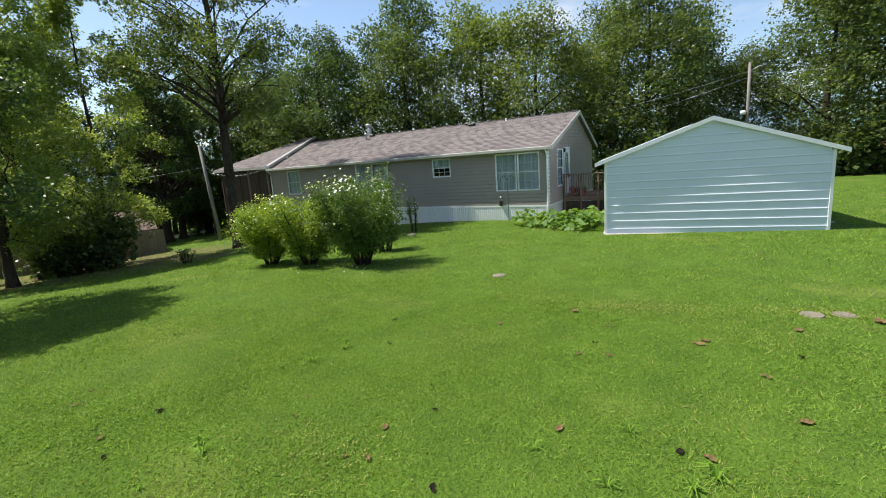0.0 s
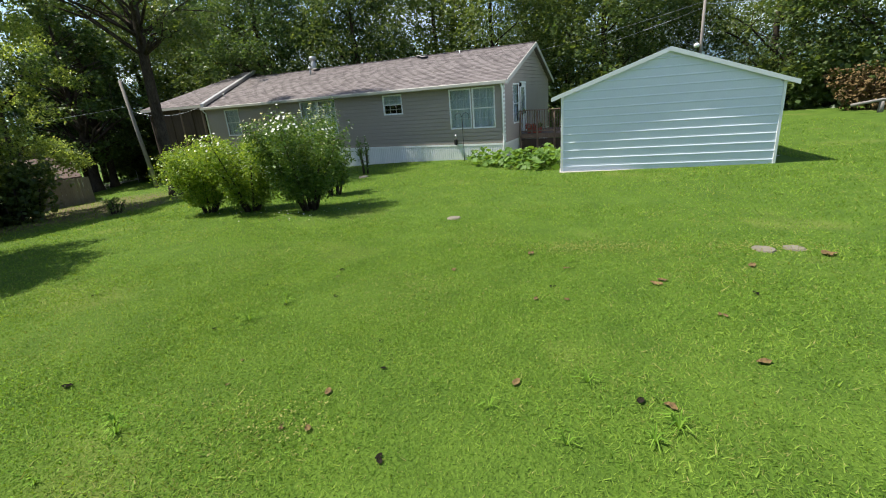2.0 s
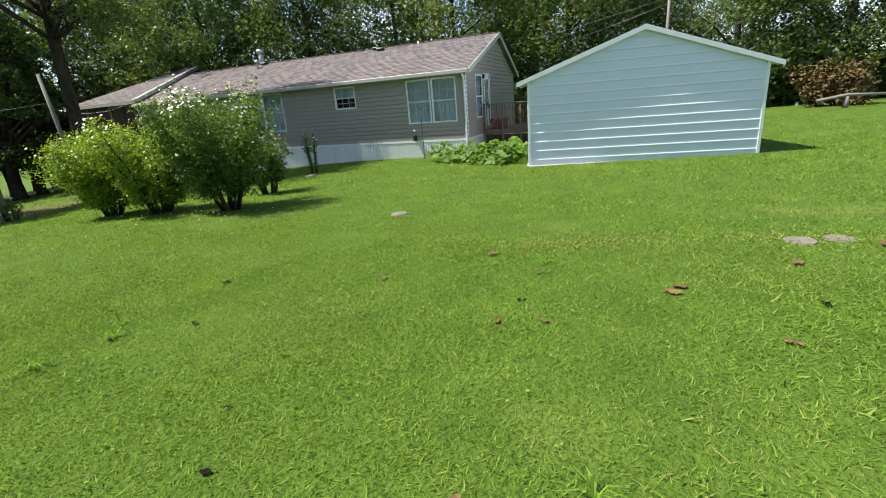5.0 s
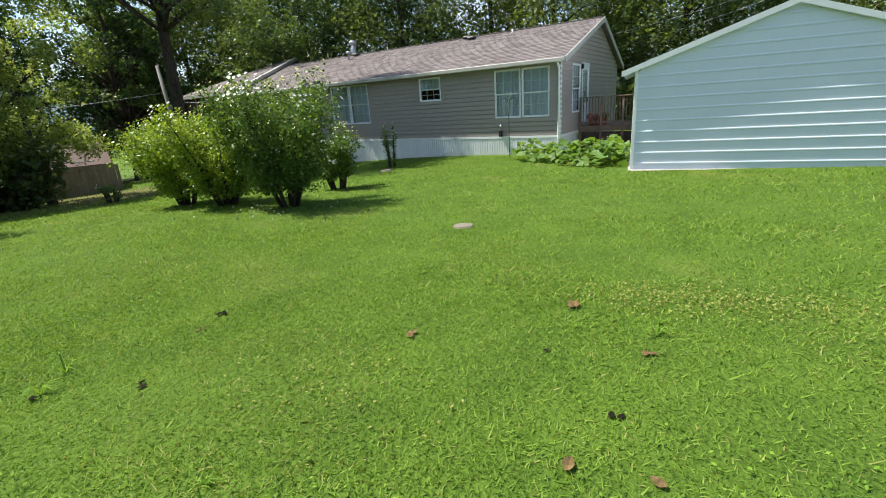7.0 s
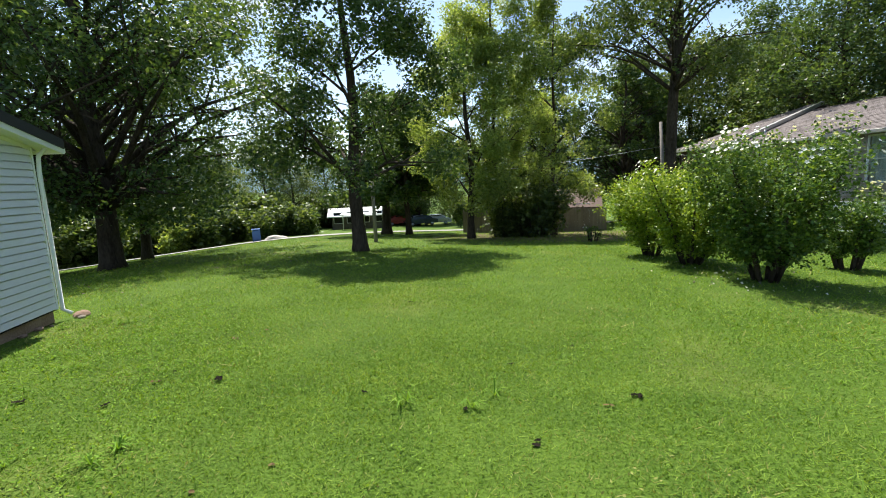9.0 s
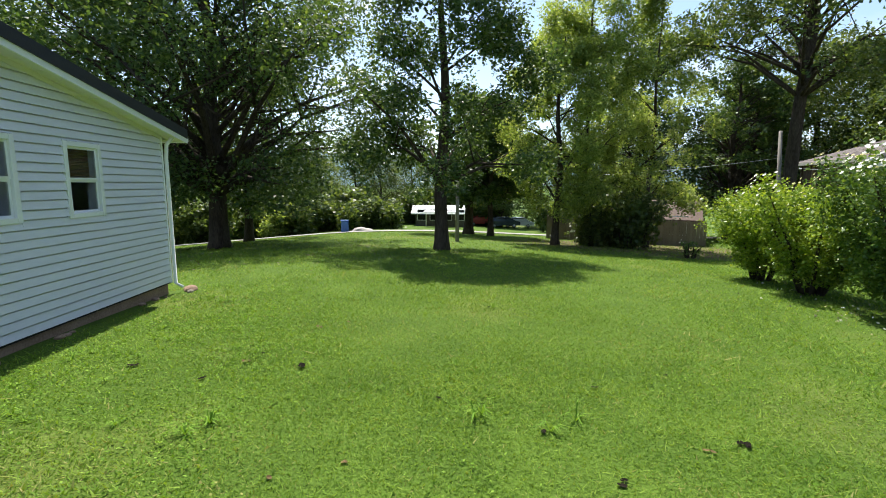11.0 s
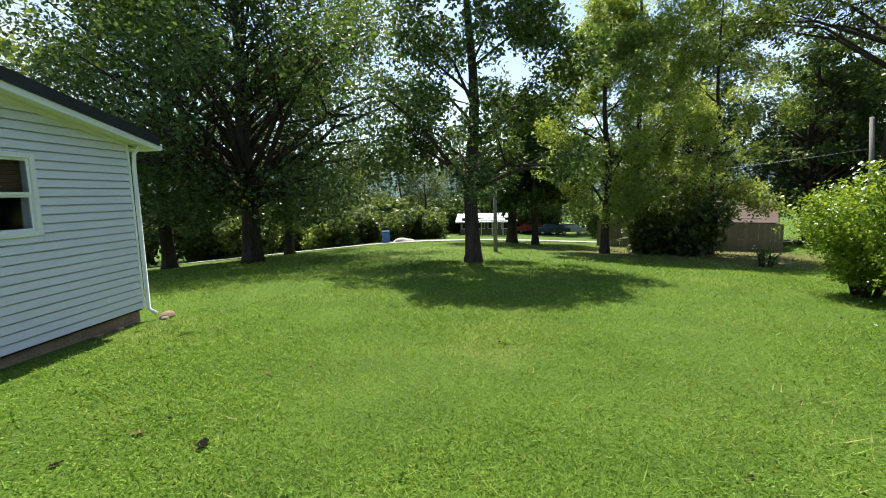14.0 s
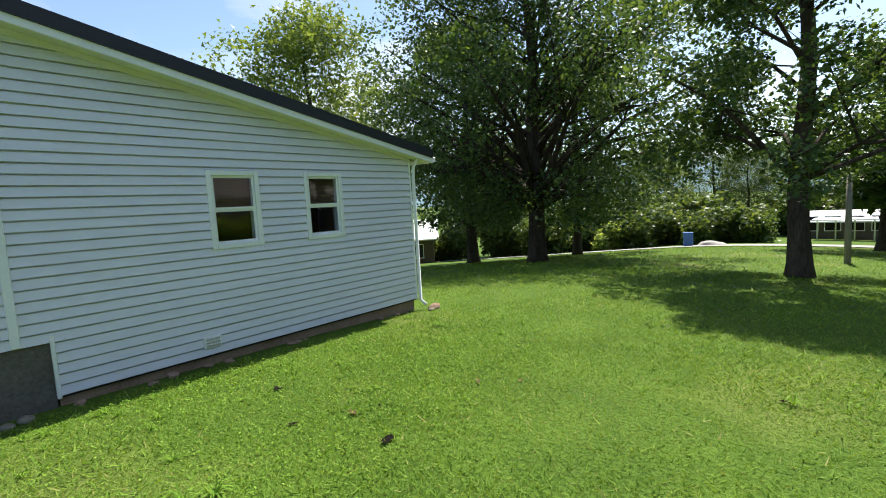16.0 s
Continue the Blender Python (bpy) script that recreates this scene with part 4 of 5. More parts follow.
# ---- squash patch between house and shed ----
rng_q = np.random.default_rng(21)


def squash_leaf_mesh(name, seed):
    r = random.Random(seed)
    v, f = [(0, 0, 0)], []
    n = 11
    for i in range(n):
        a = 2 * math.pi * i / n
        d = 0.5 * (1 + 0.22 * math.cos(5 * a) + r.uniform(-0.05, 0.05)) * (0.55 if i == 0 else 1)
        v.append((d * math.cos(a), d * math.sin(a), 0.10 - 0.16 * d + r.uniform(-0.04, 0.04)))
    for i in range(n):
        f.append((0, 1 + i, 1 + (i + 1) % n))
    me = bpy.data.meshes.new(name)
    me.from_pydata(v, [], f)
    me.materials.append(M_SQUASH)
    me.update()
    return me


leaf_kinds = [squash_leaf_mesh("leaf", s) for s in range(5)]
for px, py, n, rad in ((-3.3, 21.6, 60, 0.9), (-2.2, 21.2, 110, 1.1), (-1.2, 20.4, 130, 1.2), (-0.35, 19.7, 110, 0.95), (-0.4, 21.4, 90, 1.0)):
    plant = empty("squash_plant", at(px, py), "broad-leaved green squash plant sprawling beside the shed", "plant", "squash patch")
    for i in range(n):
        a, r = rng_q.uniform(0, 6.28), rad * math.sqrt(rng_q.uniform(0, 1))
        lf = new("leaf", leaf_kinds[i % 5])
        lf.parent = plant
        hz = 0.12 + 0.62 * (1 - (r / rad) ** 2) * rng_q.uniform(0.5, 1.1)
        s = rng_q.uniform(0.15, 0.33)
        lf.matrix_basis = pose(r * math.cos(a), r * math.sin(a), hz, rng_q.normal(20, 22), rng_q.normal(0, 22), rng_q.uniform(0, 360)) @ Matrix.Scale(s, 4)

# ---- trees by name of place ----
grow("oak_tree", at(-22.0, -5.6), 17, 0.44, 2.8, 9.2, 110000, 0.155, M_OAK, "huge spreading oak with dark trunk and low limbs", 31, blobs=64, shape=0.75, clump=0.25, limbs=34, flat=0.7)
grow("shade_tree", at(-16.4, 4.8), 12.0, 0.25, 2.6, 4.2, 48000, 0.125, M_OAK, "tall dark-leaved shade tree with straight trunk on lawn", 33, blobs=46, shape=0.8, clump=0.27, limbs=16, flat=0.8)
grow("oak_tree", at(-31.5, -7.9), 13, 0.30, 2.6, 5.5, 17000, 0.24, M_DARK, "dark-trunked oak near the gravel road", 35, blobs=30, clump=0.28)
grow("oak_tree", at(-26.5, -13.0), 15, 0.38, 2.8, 6.8, 24000, 0.24, M_OAK, "mature oak with low branches behind the white house", 36, blobs=36, clump=0.27)
grow("maple_tree", at(-23.0, 10.8), 11, 0.20, 2.2, 3.5, 44000, 0.125, M_LIGHT, "light green young maple with slender dark trunk", 37, blobs=40, clump=0.27, limbs=16)
grow("maple_tree", at(-25.0, 12.9), 16, 0.16, 2.0, 4.0, 46000, 0.125, M_LIGHT, "airy light green tree above dark undergrowth", 38, blobs=40, clump=0.27, limbs=16)
grow("maple_tree", at(-25.2, 16.6), 14, 0.15, 2.2, 3.6, 34000, 0.13, M_LIGHT, "slim light green tree at the lawn edge", 39, blobs=32, clump=0.27)
grow("walnut_tree", at(-20.1, 20.3), 20, 0.32, 7.8, 6.3, 46000, 0.15, M_MID, "tall dark-trunked tree leaning beside the taupe house", 40, blobs=40, clump=0.24, limbs=34, lean=(0.1, 0.7))
grow("oak_tree", at(-33.5, 7.3), 9.5, 0.36, 2.8, 5.0, 14000, 0.24, M_DARK, "dark oak with thick trunk beside the road", 41, blobs=28, clump=0.28)
grow("oak_tree", at(-31.0, 8.6), 9, 0.22, 2.6, 3.8, 12000, 0.3, M_DARK, "slender dark tree near the gravel road", 42, blobs=24, clump=0.3)
grow("oak_tree", at(-36.5, 28.8), 14, 0.40, 3.2, 6.0, 15000, 0.24, M_DARK, "dark spreading tree with sky between its limbs", 43, blobs=34, clump=0.22, limbs=34)
grow("oak_tree", at(-38.0, 31.5), 14, 0.32, 4.0, 5.5, 12000, 0.24, M_DARK, "dark-trunked tree behind the fence", 44, blobs=30, clump=0.22, limbs=34)


def thicket(x, y, h, spread, leaves, mat, label, seed, size=0.16):
    rng = np.random.default_rng(seed)
    root = empty("thicket", at(x, y, seed * 31), label, "shrub", "undergrowth shrubs")
    bl = []
    for i in range(12):
        a, r = rng.uniform(0, 6.28), spread * rng.uniform(0.1, 0.9)
        t = Vector((math.cos(a) * r, math.sin(a) * r, h * rng.uniform(0.45, 0.9)))
        b = Vector((math.cos(a) * r * 0.5, math.sin(a) * r * 0.5, -0.1))
        v, f = [], []
        tube(v, f, [b, b.lerp(t, 0.5) + Vector((0, 0, 0.2)), t], [0.04, 0.03, 0.008], 5)
        mesh_from("stem", v, f, M_BARK, root, smooth=True)
        for k in (0.35, 0.7, 1.0):
            p = b.lerp(t, k)
            bl.append((p.x, p.y, max(0.35, p.z), spread * 0.36 * rng.uniform(0.7, 1.2), 0.9))
    c = new("foliage", fast_mesh("foliage", leaf_quads(rng, blob_points(rng, bl, leaves, 0.4), size), 4, mat))
    c.parent = root
    return root


thicket(-23.2, 14.6, 3.4, 1.9, 5600, M_MID, "dense dusty shrub under the light trees", 51)
thicket(-24.4, 13.0, 2.6, 1.6, 4000, M_MID, "loose undergrowth shrub beside a maple trunk", 52)
thicket(-24.9, 14.9, 2.9, 1.5, 4300, M_MID, "dusty green shrub at the lawn edge", 53)

# ---- distant woods, from a few grown kinds ----
kinds = [
    grow("tree", at(-6, 44), 15.5, 0.32, 2.0, 6.8, 26000, 0.30, M_OLIVE, "tall bushy olive-green tree behind the taupe house", 61, blobs=40, clump=0.28, group="woodland trees", corners=3),
    grow("tree", at(3.5, 46), 17.5, 0.34, 2.0, 7.2, 26000, 0.30, M_MID, "tall full green tree behind the shed", 62, blobs=42, clump=0.27, group="woodland trees", corners=3),
    grow("tree", at(17, 47), 16.0, 0.34, 1.6, 6.6, 26000, 0.30, M_MID, "full green woodland tree beyond the lawn", 63, blobs=42, clump=0.27, group="woodland trees", corners=3),
    grow("tree", at(-18, 41), 19.0, 0.36, 3.2, 6.8, 26000, 0.30, M_OAK, "dark green woodland tree with open crown", 64, blobs=36, clump=0.25, limbs=34, group="woodland trees", corners=3),
]
spots = [(3, -28, 45, 0.9), (3, -38, 44, 0.85), (3, -47, 38, 0.8), (3, -52, 28, 0.75), (0, -12, 47, 1.15), 
         (2, 24, 45, 1.05), (1, 30, 50, 1.0), (2, 36, 42, 0.95), (2, 42, 34, 0.9), (1, 9.5, 60, 0.72), (2, 22, 57, 1.0), (2, -3, 55, 0.9), (1, 12, 50, 0.62), 
         (3, -60, 14, 0.6), (1, -66, -6, 0.7), (2, -68, 2, 0.65), (0, -58, -9, 0.6), (1, -54, -16, 0.6), (2, -70, 12, 0.7), (0, -48, -24, 0.6), (1, -62, -2, 0.55), (0, -64, 8, 0.5), (3, -66, -14, 0.62), (1, -60, -24, 0.6), (2, -63, 20, 0.7),
         (3, -42, -22, 0.7), (0, -22, -24, 1.2), (3, -50, -32, 0.7), (3, -24, 36, 0.85), (3, -34, 41, 0.95), (1, -16, 37, 0.8), (2, -30, 38, 0.8), (0, -44, 20, 0.62), (3, -43, 33, 0.75), (3, -45, 25, 1.0), (2, -37, 36, 1.0), (1, 0.5, 51, 0.95), (2, 7, 53, 1.0)]
for i, (k, x, y, s) in enumerate(spots):
    copy_thing(kinds[k], at(x, y, i * 67, scale=s))
bush_kind = thicket(-45, 0, 2.6, 2.2, 5000, M_MID, "roadside bush in the distance", 71, 0.24)
for i, (x, y, s) in enumerate(((-44, -3, 1.0), (-47, -7, 1.3), (-48, -1, 1.2), (-43, -12, 1.1), (-40, -15, 1.3), (-42, -20, 1.5), (-38, -25, 1.3), (-44, -8, 1.3), (-47, -13, 1.6), (-62, 3, 1.6), (-52, -4, 1.7), (-62, 12, 1.6), (-46, -17, 1.3), (-41, -20, 0.9), (-50, 19, 1.3), (-55, -12, 1.8), (-64, 7, 1.8), (-43, 24, 1.2), (-46, 29, 1.4), (16, 44, 1.3), (21, 43, 1.5), (27, 42, 1.4), (33, 39, 1.6), (8, 43, 1.4), (2, 42, 1.5), (-5, 40, 1.3), (-34, 34, 1.2), (-40, 38, 1.6), (-47, 43, 1.8), (38, 31, 1.5), (43, 26, 1.6))):
    copy_thing(bush_kind, at(x, y, i * 53, scale=s))
yb = thicket(-41.5, -9.5, 2.4, 1.7, 5000, M_LIGHT, "yellow-green rounded bush beside the road", 73, 0.2)


brush = thicket(19.6, 37.5, 2.6, 2.1, 2600, M_DRYLEAF, "heap of cut branches with dry brown leaves before the woods", 75, 0.2)
brush.name = "brush_heap"
tagged(brush, "heap of cut branches with dry brown leaves before the woods", "brush heap")
log = rod("fallen_log", [(17.2, 34.8, ground_z(17.2, 34.8) + 0.55), (18.8, 34.9, ground_z(18.8, 34.9) + 0.75), (21.5, 34.6, ground_z(21.5, 34.6) + 0.6)], [0.10, 0.09, 0.06], M_POLE)
tagged(log, "pale bare log propped across a stump", "log")
stump = rod("stump", [(18.8, 34.9, ground_z(18.8, 34.9) - 0.1), (18.8, 34.9, ground_z(18.8, 34.9) + 0.67)], [0.16, 0.12], M_POLE)
tagged(stump, "short weathered stump under the log", "stump")

# ---- road, neighbours, poles ----
def ribbon(name, line, width, lift, mat, label):
    v, f = [], []
    pts = [Vector((x, y)) for x, y in line]
    dense = [a.lerp(b, k / 16) for a, b in zip(pts, pts[1:]) for k in range(16)] + [pts[-1]]
    for i, p in enumerate(dense):
        d = (dense[min(i + 1, len(dense) - 1)] - dense[max(i - 1, 0)]).normalized()
        n = Vector((-d.y, d.x))
        for s in (-0.5, 0, 0.5):
            q = p + n * width * s
            v.append((q.x, q.y, ground_z(q.x, q.y) + lift))
    for i in range(len(dense) - 1):
        for k in (0, 1):
            a = i * 3 + k
            f.append((a, a + 3, a + 4, a + 1))
    return tagged(mesh_from(name, v, f, mat), label, "road", kind="structure")


ribbon("road", [(-36, -60), (-36, -30), (-36.5, -10), (-38, 4), (-40, 16), (-41, 30), (-43, 60)], 3.2, 0.05, M_ROAD, "pale gravel road passing beyond the lawn")


def simple_house(x, y, turn, w, d, h, rise, wall, roof, label, openings=3):
    house = empty("neighbour_house", at(x, y, turn), label, "house")
    part("wall", boxes((-w / 2, w / 2, -d / 2, -d / 2 + 0.15, -0.6, h), (-w / 2, w / 2, d / 2 - 0.15, d / 2, -0.6, h), (-w / 2, -w / 2 + 0.15, -d / 2 + 0.15, d / 2 - 0.15, -0.6, h), (w / 2 - 0.15, w / 2, -d / 2 + 0.15, d / 2 - 0.15, -0.6, h)), wall, house)
    o = 0.5
    v = [(-w / 2 - o, -d / 2 - o, h - 0.1), (w / 2 + o, -d / 2 - o, h - 0.1), (w / 2 + o, 0, h + rise), (-w / 2 - o, 0, h + rise), (-w / 2 - o, d / 2 + o, h - 0.1), (w / 2 + o, d / 2 + o, h - 0.1)]
    v += [(a, b, c + 0.12) for a, b, c in v]
    mesh_from("roof", v, [(6, 7, 8, 9), (9, 8, 11, 10), (1, 0, 3, 2), (2, 3, 4, 5), (0, 1, 7, 6), (5, 4, 10, 11), (1, 2, 8, 7), (2, 5, 11, 8), (3, 0, 6, 9), (4, 3, 9, 10)], roof, house)
    for i in range(openings):
        cx = -w / 2 + w * (i + 0.5) / openings
        # near-black box painted as the dim room behind the opening
        win = part("window", boxes((cx - 0.5, cx + 0.5, -d / 2 - 0.03, -d / 2 - 0.004, 0.9, 2.1)), M_BLACK, house)
        part("frame", boxes((cx - 0.56, cx - 0.5, -d / 2 - 0.05, -d / 2 - 0.004, 0.84, 2.16), (cx + 0.5, cx + 0.56, -d / 2 - 0.05, -d / 2 - 0.004, 0.84, 2.16), (cx - 0.5, cx + 0.5, -d / 2 - 0.05, -d / 2 - 0.004, 2.1, 2.16), (cx - 0.5, cx + 0.5, -d / 2 - 0.05, -d / 2 - 0.004, 0.84, 0.9)), M_TRIM, win)
    return house


# tree shade over this outbuilding is put into its dark colours
simple_house(-33.0, 20.6, 62, 5.5, 5, 1.9, 1.1, M_SIENNA, M_RUSTROOF, "low brown outbuilding with rusty brown roof behind a fence, tree shade painted into its colours")
simple_house(-57, 6.0, 88, 6, 6, 1.7, 0.7, M_BLOCK, M_SKIRT, "distant house with pale metal roof across the road", 4)
simple_house(-33.0, -28.5, 132, 9, 7, 2.6, 1.6, M_SIENNA, M_SKIRT, "distant brown house with pale roof beyond the oaks", 3)
# open carport in front of the distant house
port = empty("carport", at(-51.5, 5.9, 88), "white-roofed open carport on slim posts across the road", "carport")
part("canopy", boxes((-2.0, 2.0, -1.4, 1.4, 1.7, 1.8), bevel=0.03), M_TRIM, port)
for px in (-1.8, -0.6, 0.6, 1.8):
    part("post", boxes((px - 0.05, px + 0.05, 1.25, 1.35, -0.4, 1.7)), M_TRIM, port)


def car(x, y, turn, paint, label):
    c = empty("car", at(x, y, turn), label, "car")
    prof = [(-2.1, 0.35), (-2.15, 0.75), (-1.5, 0.9), (-0.8, 1.4), (0.8, 1.42), (1.5, 0.95), (2.1, 0.85), (2.15, 0.4)]
    v = [(px, s * (0.85 if pz < 1 else 0.68), pz) for s in (-1, 1) for px, pz in prof]
    n = len(prof)
    f = [tuple(range(n)), tuple(range(2 * n - 1, n - 1, -1))] + [(i, i + n, (i + 1) % n + n, (i + 1) % n) for i in range(n)]
    mesh_from("body", v, f, paint, c)
    for s in (-1, 1):
        mesh_from("side_window", [(-0.95, s * 0.80, 0.98), (1.25, s * 0.80, 0.98), (0.75, s * 0.715, 1.34), (-0.72, s * 0.715, 1.34)], [(0, 1, 2, 3)], M_BLACK, c)
    for wx in (-1.3, 1.3):
        for s in (-1, 1):
            wv = rod("wheel", [(wx, s * 0.70, 0.32), (wx, s * 0.89, 0.32)], 0.24, M_TYRE, c, sides=14)
            rod("rim", [(wx, s * 0.885, 0.32), (wx, s * 0.90, 0.32)], 0.19, M_STEEL, wv, sides=12)
    return c


car(-58.5, 14.0, 95, M_CARDARK, "dark blue parked car beside the road")
car(-60.5, 16.4, 80, M_CARWHITE, "white parked car behind the dark one")
car(-60.5, 11.6, 95, M_RED, "faded red parked vehicle beside the carport")
bin_ob = empty("wheeled_bin", at(-38.3, -2.6, 10), "blue plastic wheeled rubbish bin beside the road", "bin")
part("bin_body", boxes((-0.28, 0.28, -0.3, 0.3, 0.05, 0.95), bevel=0.04), M_BLUE, bin_ob)
part("bin_lid", boxes((-0.31, 0.31, -0.34, 0.32, 0.952, 1.02), bevel=0.02), M_BLUE, bin_ob)
pile = bmesh.new()
bmesh.ops.create_icosphere(pile, subdivisions=3, radius=0.8)
for v in pile.verts:
    v.co = Vector((v.co.x * 1.2, v.co.y * 1.6, max(-0.1, v.co.z * 0.6))) * (1 + 0.2 * noise.noise(v.co * 2))
pile_ob = part("rubble_pile", pile, M_CONCRETE, None)
pile_ob.matrix_basis = at(-38.6, -1.2) @ Matrix.Scale(0.7, 4)
tagged(pile_ob, "pale heap of rubble beside the blue bin", "heap")

# tan board fence of the neighbour
fence = empty("board_fence", at(-30.5, 16.5, 65), "tan weathered board fence at the lawn edge", "fence")
for i in range(-21, 31):
    part("board", boxes((i * 0.19, i * 0.19 + 0.18, -0.01, 0.012 + 0.004 * (i % 3), -0.3, 1.6 + 0.02 * (i % 2))), M_FENCE, fence)
for i in range(-2, 3):
    part("post", boxes((i * 2.05, i * 2.05 + 0.1, 0.02, 0.12, -0.4, 1.7)), M_FENCE, fence)
# wire fence by the road
for i in range(9):
    pb = empty("fence_post", at(-37 + i * 1.6, 33 - i * 0.2), "thin grey steel fence post in grass", "fence post", "wire fence posts")
    rod("stake", [(0, 0, -0.3), (0, 0, 1.1)], 0.03, M_STEEL, pb)


def pole(x, y, h, r, label, lean=(0, 0), lamp=False, name="utility_pole"):
    p = empty(name, at(x, y), label, "pole")
    rod("shaft", [(0, 0, -0.4), (lean[0] * 0.5, lean[1] * 0.5, h * 0.5), (lean[0], lean[1], h)], [r * 1.15, r, r * 0.8], M_POLE, p)
    if lamp:
        rod("lamp_arm", [(0, 0, h - 0.6), (0.5, -0.2, h - 0.35), (0.9, -0.35, h - 0.3)], 0.025, M_STEEL, p)
        rod("lamp_head", [(-0.30, -0.1, h - 3.6), (-0.30, -0.1, h - 3.4), (-0.30, -0.1, h - 3.3)], [0.16, 0.2, 0.08], M_TRIM, p, sides=12)
    return p


pole(9.78, 40, 8.7, 0.11, "grey wooden utility pole with lamp behind the shed", lamp=True)
pole(-22.4, 5.75, 2.95, 0.09, "short weathered wooden post standing on the lawn", name="wooden_post")
pole(-27.5, 26.0, 7.2, 0.13, "leaning weathered utility pole beside the taupe house", (-0.9, 0.2))
for i, (a, b) in enumerate((((9.78, 40, 7.6), (-10, 42, 4.8)), ((9.78, 40, 7.2), (-6, 43, 4.2)), ((9.78, 40, 7.4), (50, 52, 8.5)), ((-28.2, 26.2, 3.6), (-36, 8, 2.4)), ((-28.2, 26.2, 3.3), (-22.2, 25.6, 3.1)))):
    a, b = Vector(a), Vector(b)
    w = rod("overhead_wire", [a.lerp(b, t) - Vector((0, 0, 1.6 * t * (1 - t))) for t in np.linspace(0, 1, 10)], 0.010, M_STEEL, None, sides=5)
    tagged(w, "thin sagging overhead wire between poles", "wire", "overhead wires")

# far wooded hill, its distance haze painted into the blue colour
hv, hf = [], []
for i in range(41):
    a = radians(60 + i * 4.5)
    for k, (dist, hh) in enumerate(((700, -8), (850, 45), (1000, 70), (1200, 60))):
        hh = hh * (1 + 0.35 * noise.noise((i * 0.23, k * 0.4, 3))) if k else hh
        hv.append((dist * math.cos(a), dist * math.sin(a), hh))
for i in range(40):
    for k in range(3):
        q = i * 4 + k
        hf.append((q, q + 1, q + 5, q + 4))
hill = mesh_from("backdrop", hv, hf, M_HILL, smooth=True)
tagged(hill, "far wooded hills with blue haze painted into their colour", "hills", kind="structure")


# ---- small things on the lawn ----
def dead_leaf(x, y, size, mat, seed, label):
    r = random.Random(seed)
    v, f = [], []
    for s in range(r.choice((1, 1, 2))):
        ox, oy, tn = r.uniform(-1, 1) * size * 0.6, r.uniform(-1, 1) * size * 0.6, r.uniform(0, 6.28)
        n0 = len(v)
        for i in range(5):
            for k in (-1, 0, 1):
                u, w = i / 4 - 0.5, k * 0.32 * math.sin(math.pi * (i + 0.6) / 5.2)
                zz = 0.25 * abs(w) + 0.35 * u * u + r.uniform(-0.05, 0.08)
                v.append((ox + size * (u * math.cos(tn) - w * math.sin(tn)), oy + size * (u * math.sin(tn) + w * math.cos(tn)), size * zz))
        for i in range(4):
            for k in (0, 1):
                a = n0 + i * 3 + k
                f.append((a, a + 1, a + 4, a + 3))
    ob = mesh_from("dead_leaf", v, f, mat, None, m=at(x, y, 0, 0.014))
    return tagged(ob, label, "leaf", "fallen leaves")


B, K = "curled dry brown leaf lying on the lawn", "dark rotted leaf lying on the lawn"
leaf_spots = [(3.98, 7.55, 0.26, 0), (4.1, 7.5, 0.2, 0), (3.0, 7.0, 0.2, 0), (1.58, 6.27, 0.2, 0), (1.72, 6.3, 0.17, 0), (2.67, 5.96, 0.09, 1), (2.11, 5.31, 0.1, 0), (2.11, 4.4, 0.17, 0), (0.07, 3.78, 0.14, 0), (1.05, 3.68, 0.12, 1), (1.32, 3.64, 0.11, 0),
              (-1.64, 3.34, 0.13, 0), (-1.5, 2.9, 0.11, 0), (-1.73, 2.84, 0.09, 0), (-1.24, 3.8, 0.08, 1), (-1.44, 4.31, 0.06, 1), (-4.47, 2.53, 0.12, 0), (-0.8, 2.69, 0.09, 1),
              (-0.02, 7.45, 0.2, 0), (-1.14, 6.56, 0.11, 0), (-3.03, 6.49, 0.08, 1), (-2.61, 5.46, 0.07, 1), (-3.14, 5.1, 0.08, 1), (-0.19, 6.64, 0.06, 1), (0.46, 6.74, 0.09, 0),
              (-4.38, 3.03, 0.15, 1), (-4.42, 1.48, 0.1, 1), (-4.06, 2.28, 0.07, 1), (-4.71, 2.59, 0.06, 1), (-3.66, 4.36, 0.06, 1), (-2.82, 3.76, 0.05, 0), (-2.65, 3.33, 0.06, 0), (-2.6, 5.45, 0.08, 1),
              (-3.02, 6.48, 0.07, 1), (-2.94, 6.19, 0.06, 0), (-3.91, 5.76, 0.05, 1), (-4.19, 6.58, 0.06, 1), (-5.59, 2.93, 0.09, 0), (-6.67, 5.2, 0.08, 1), (-5.83, 3.3, 0.07, 0), (0.1, 5.58, 0.12, 0), (0.5, 5.55, 0.1, 0), (0.3, 6.0, 0.07, 1)]
for i, (x, y, s, k) in enumerate(leaf_spots):
    dead_leaf(x, y, s * 0.75, M_BLACKLEAF if k else M_DRYLEAF, i, K if k else B)


def flat_stone(x, y, r, mat, label, category, name, h=0.05):
    bm = bmesh.new()
    bmesh.ops.create_cone(bm, segments=18, radius1=r, radius2=r * 0.8, depth=h, cap_ends=True)
    for v in bm.verts:
        v.co.x *= 1 + 0.5 * noise.noise(v.co * 7 + Vector((x, y, 0)))
    ob = part(name, bm, mat, None)
    ob.matrix_basis = at(x, y, x * 40, h * 0.12)
    return tagged(ob, label, category)


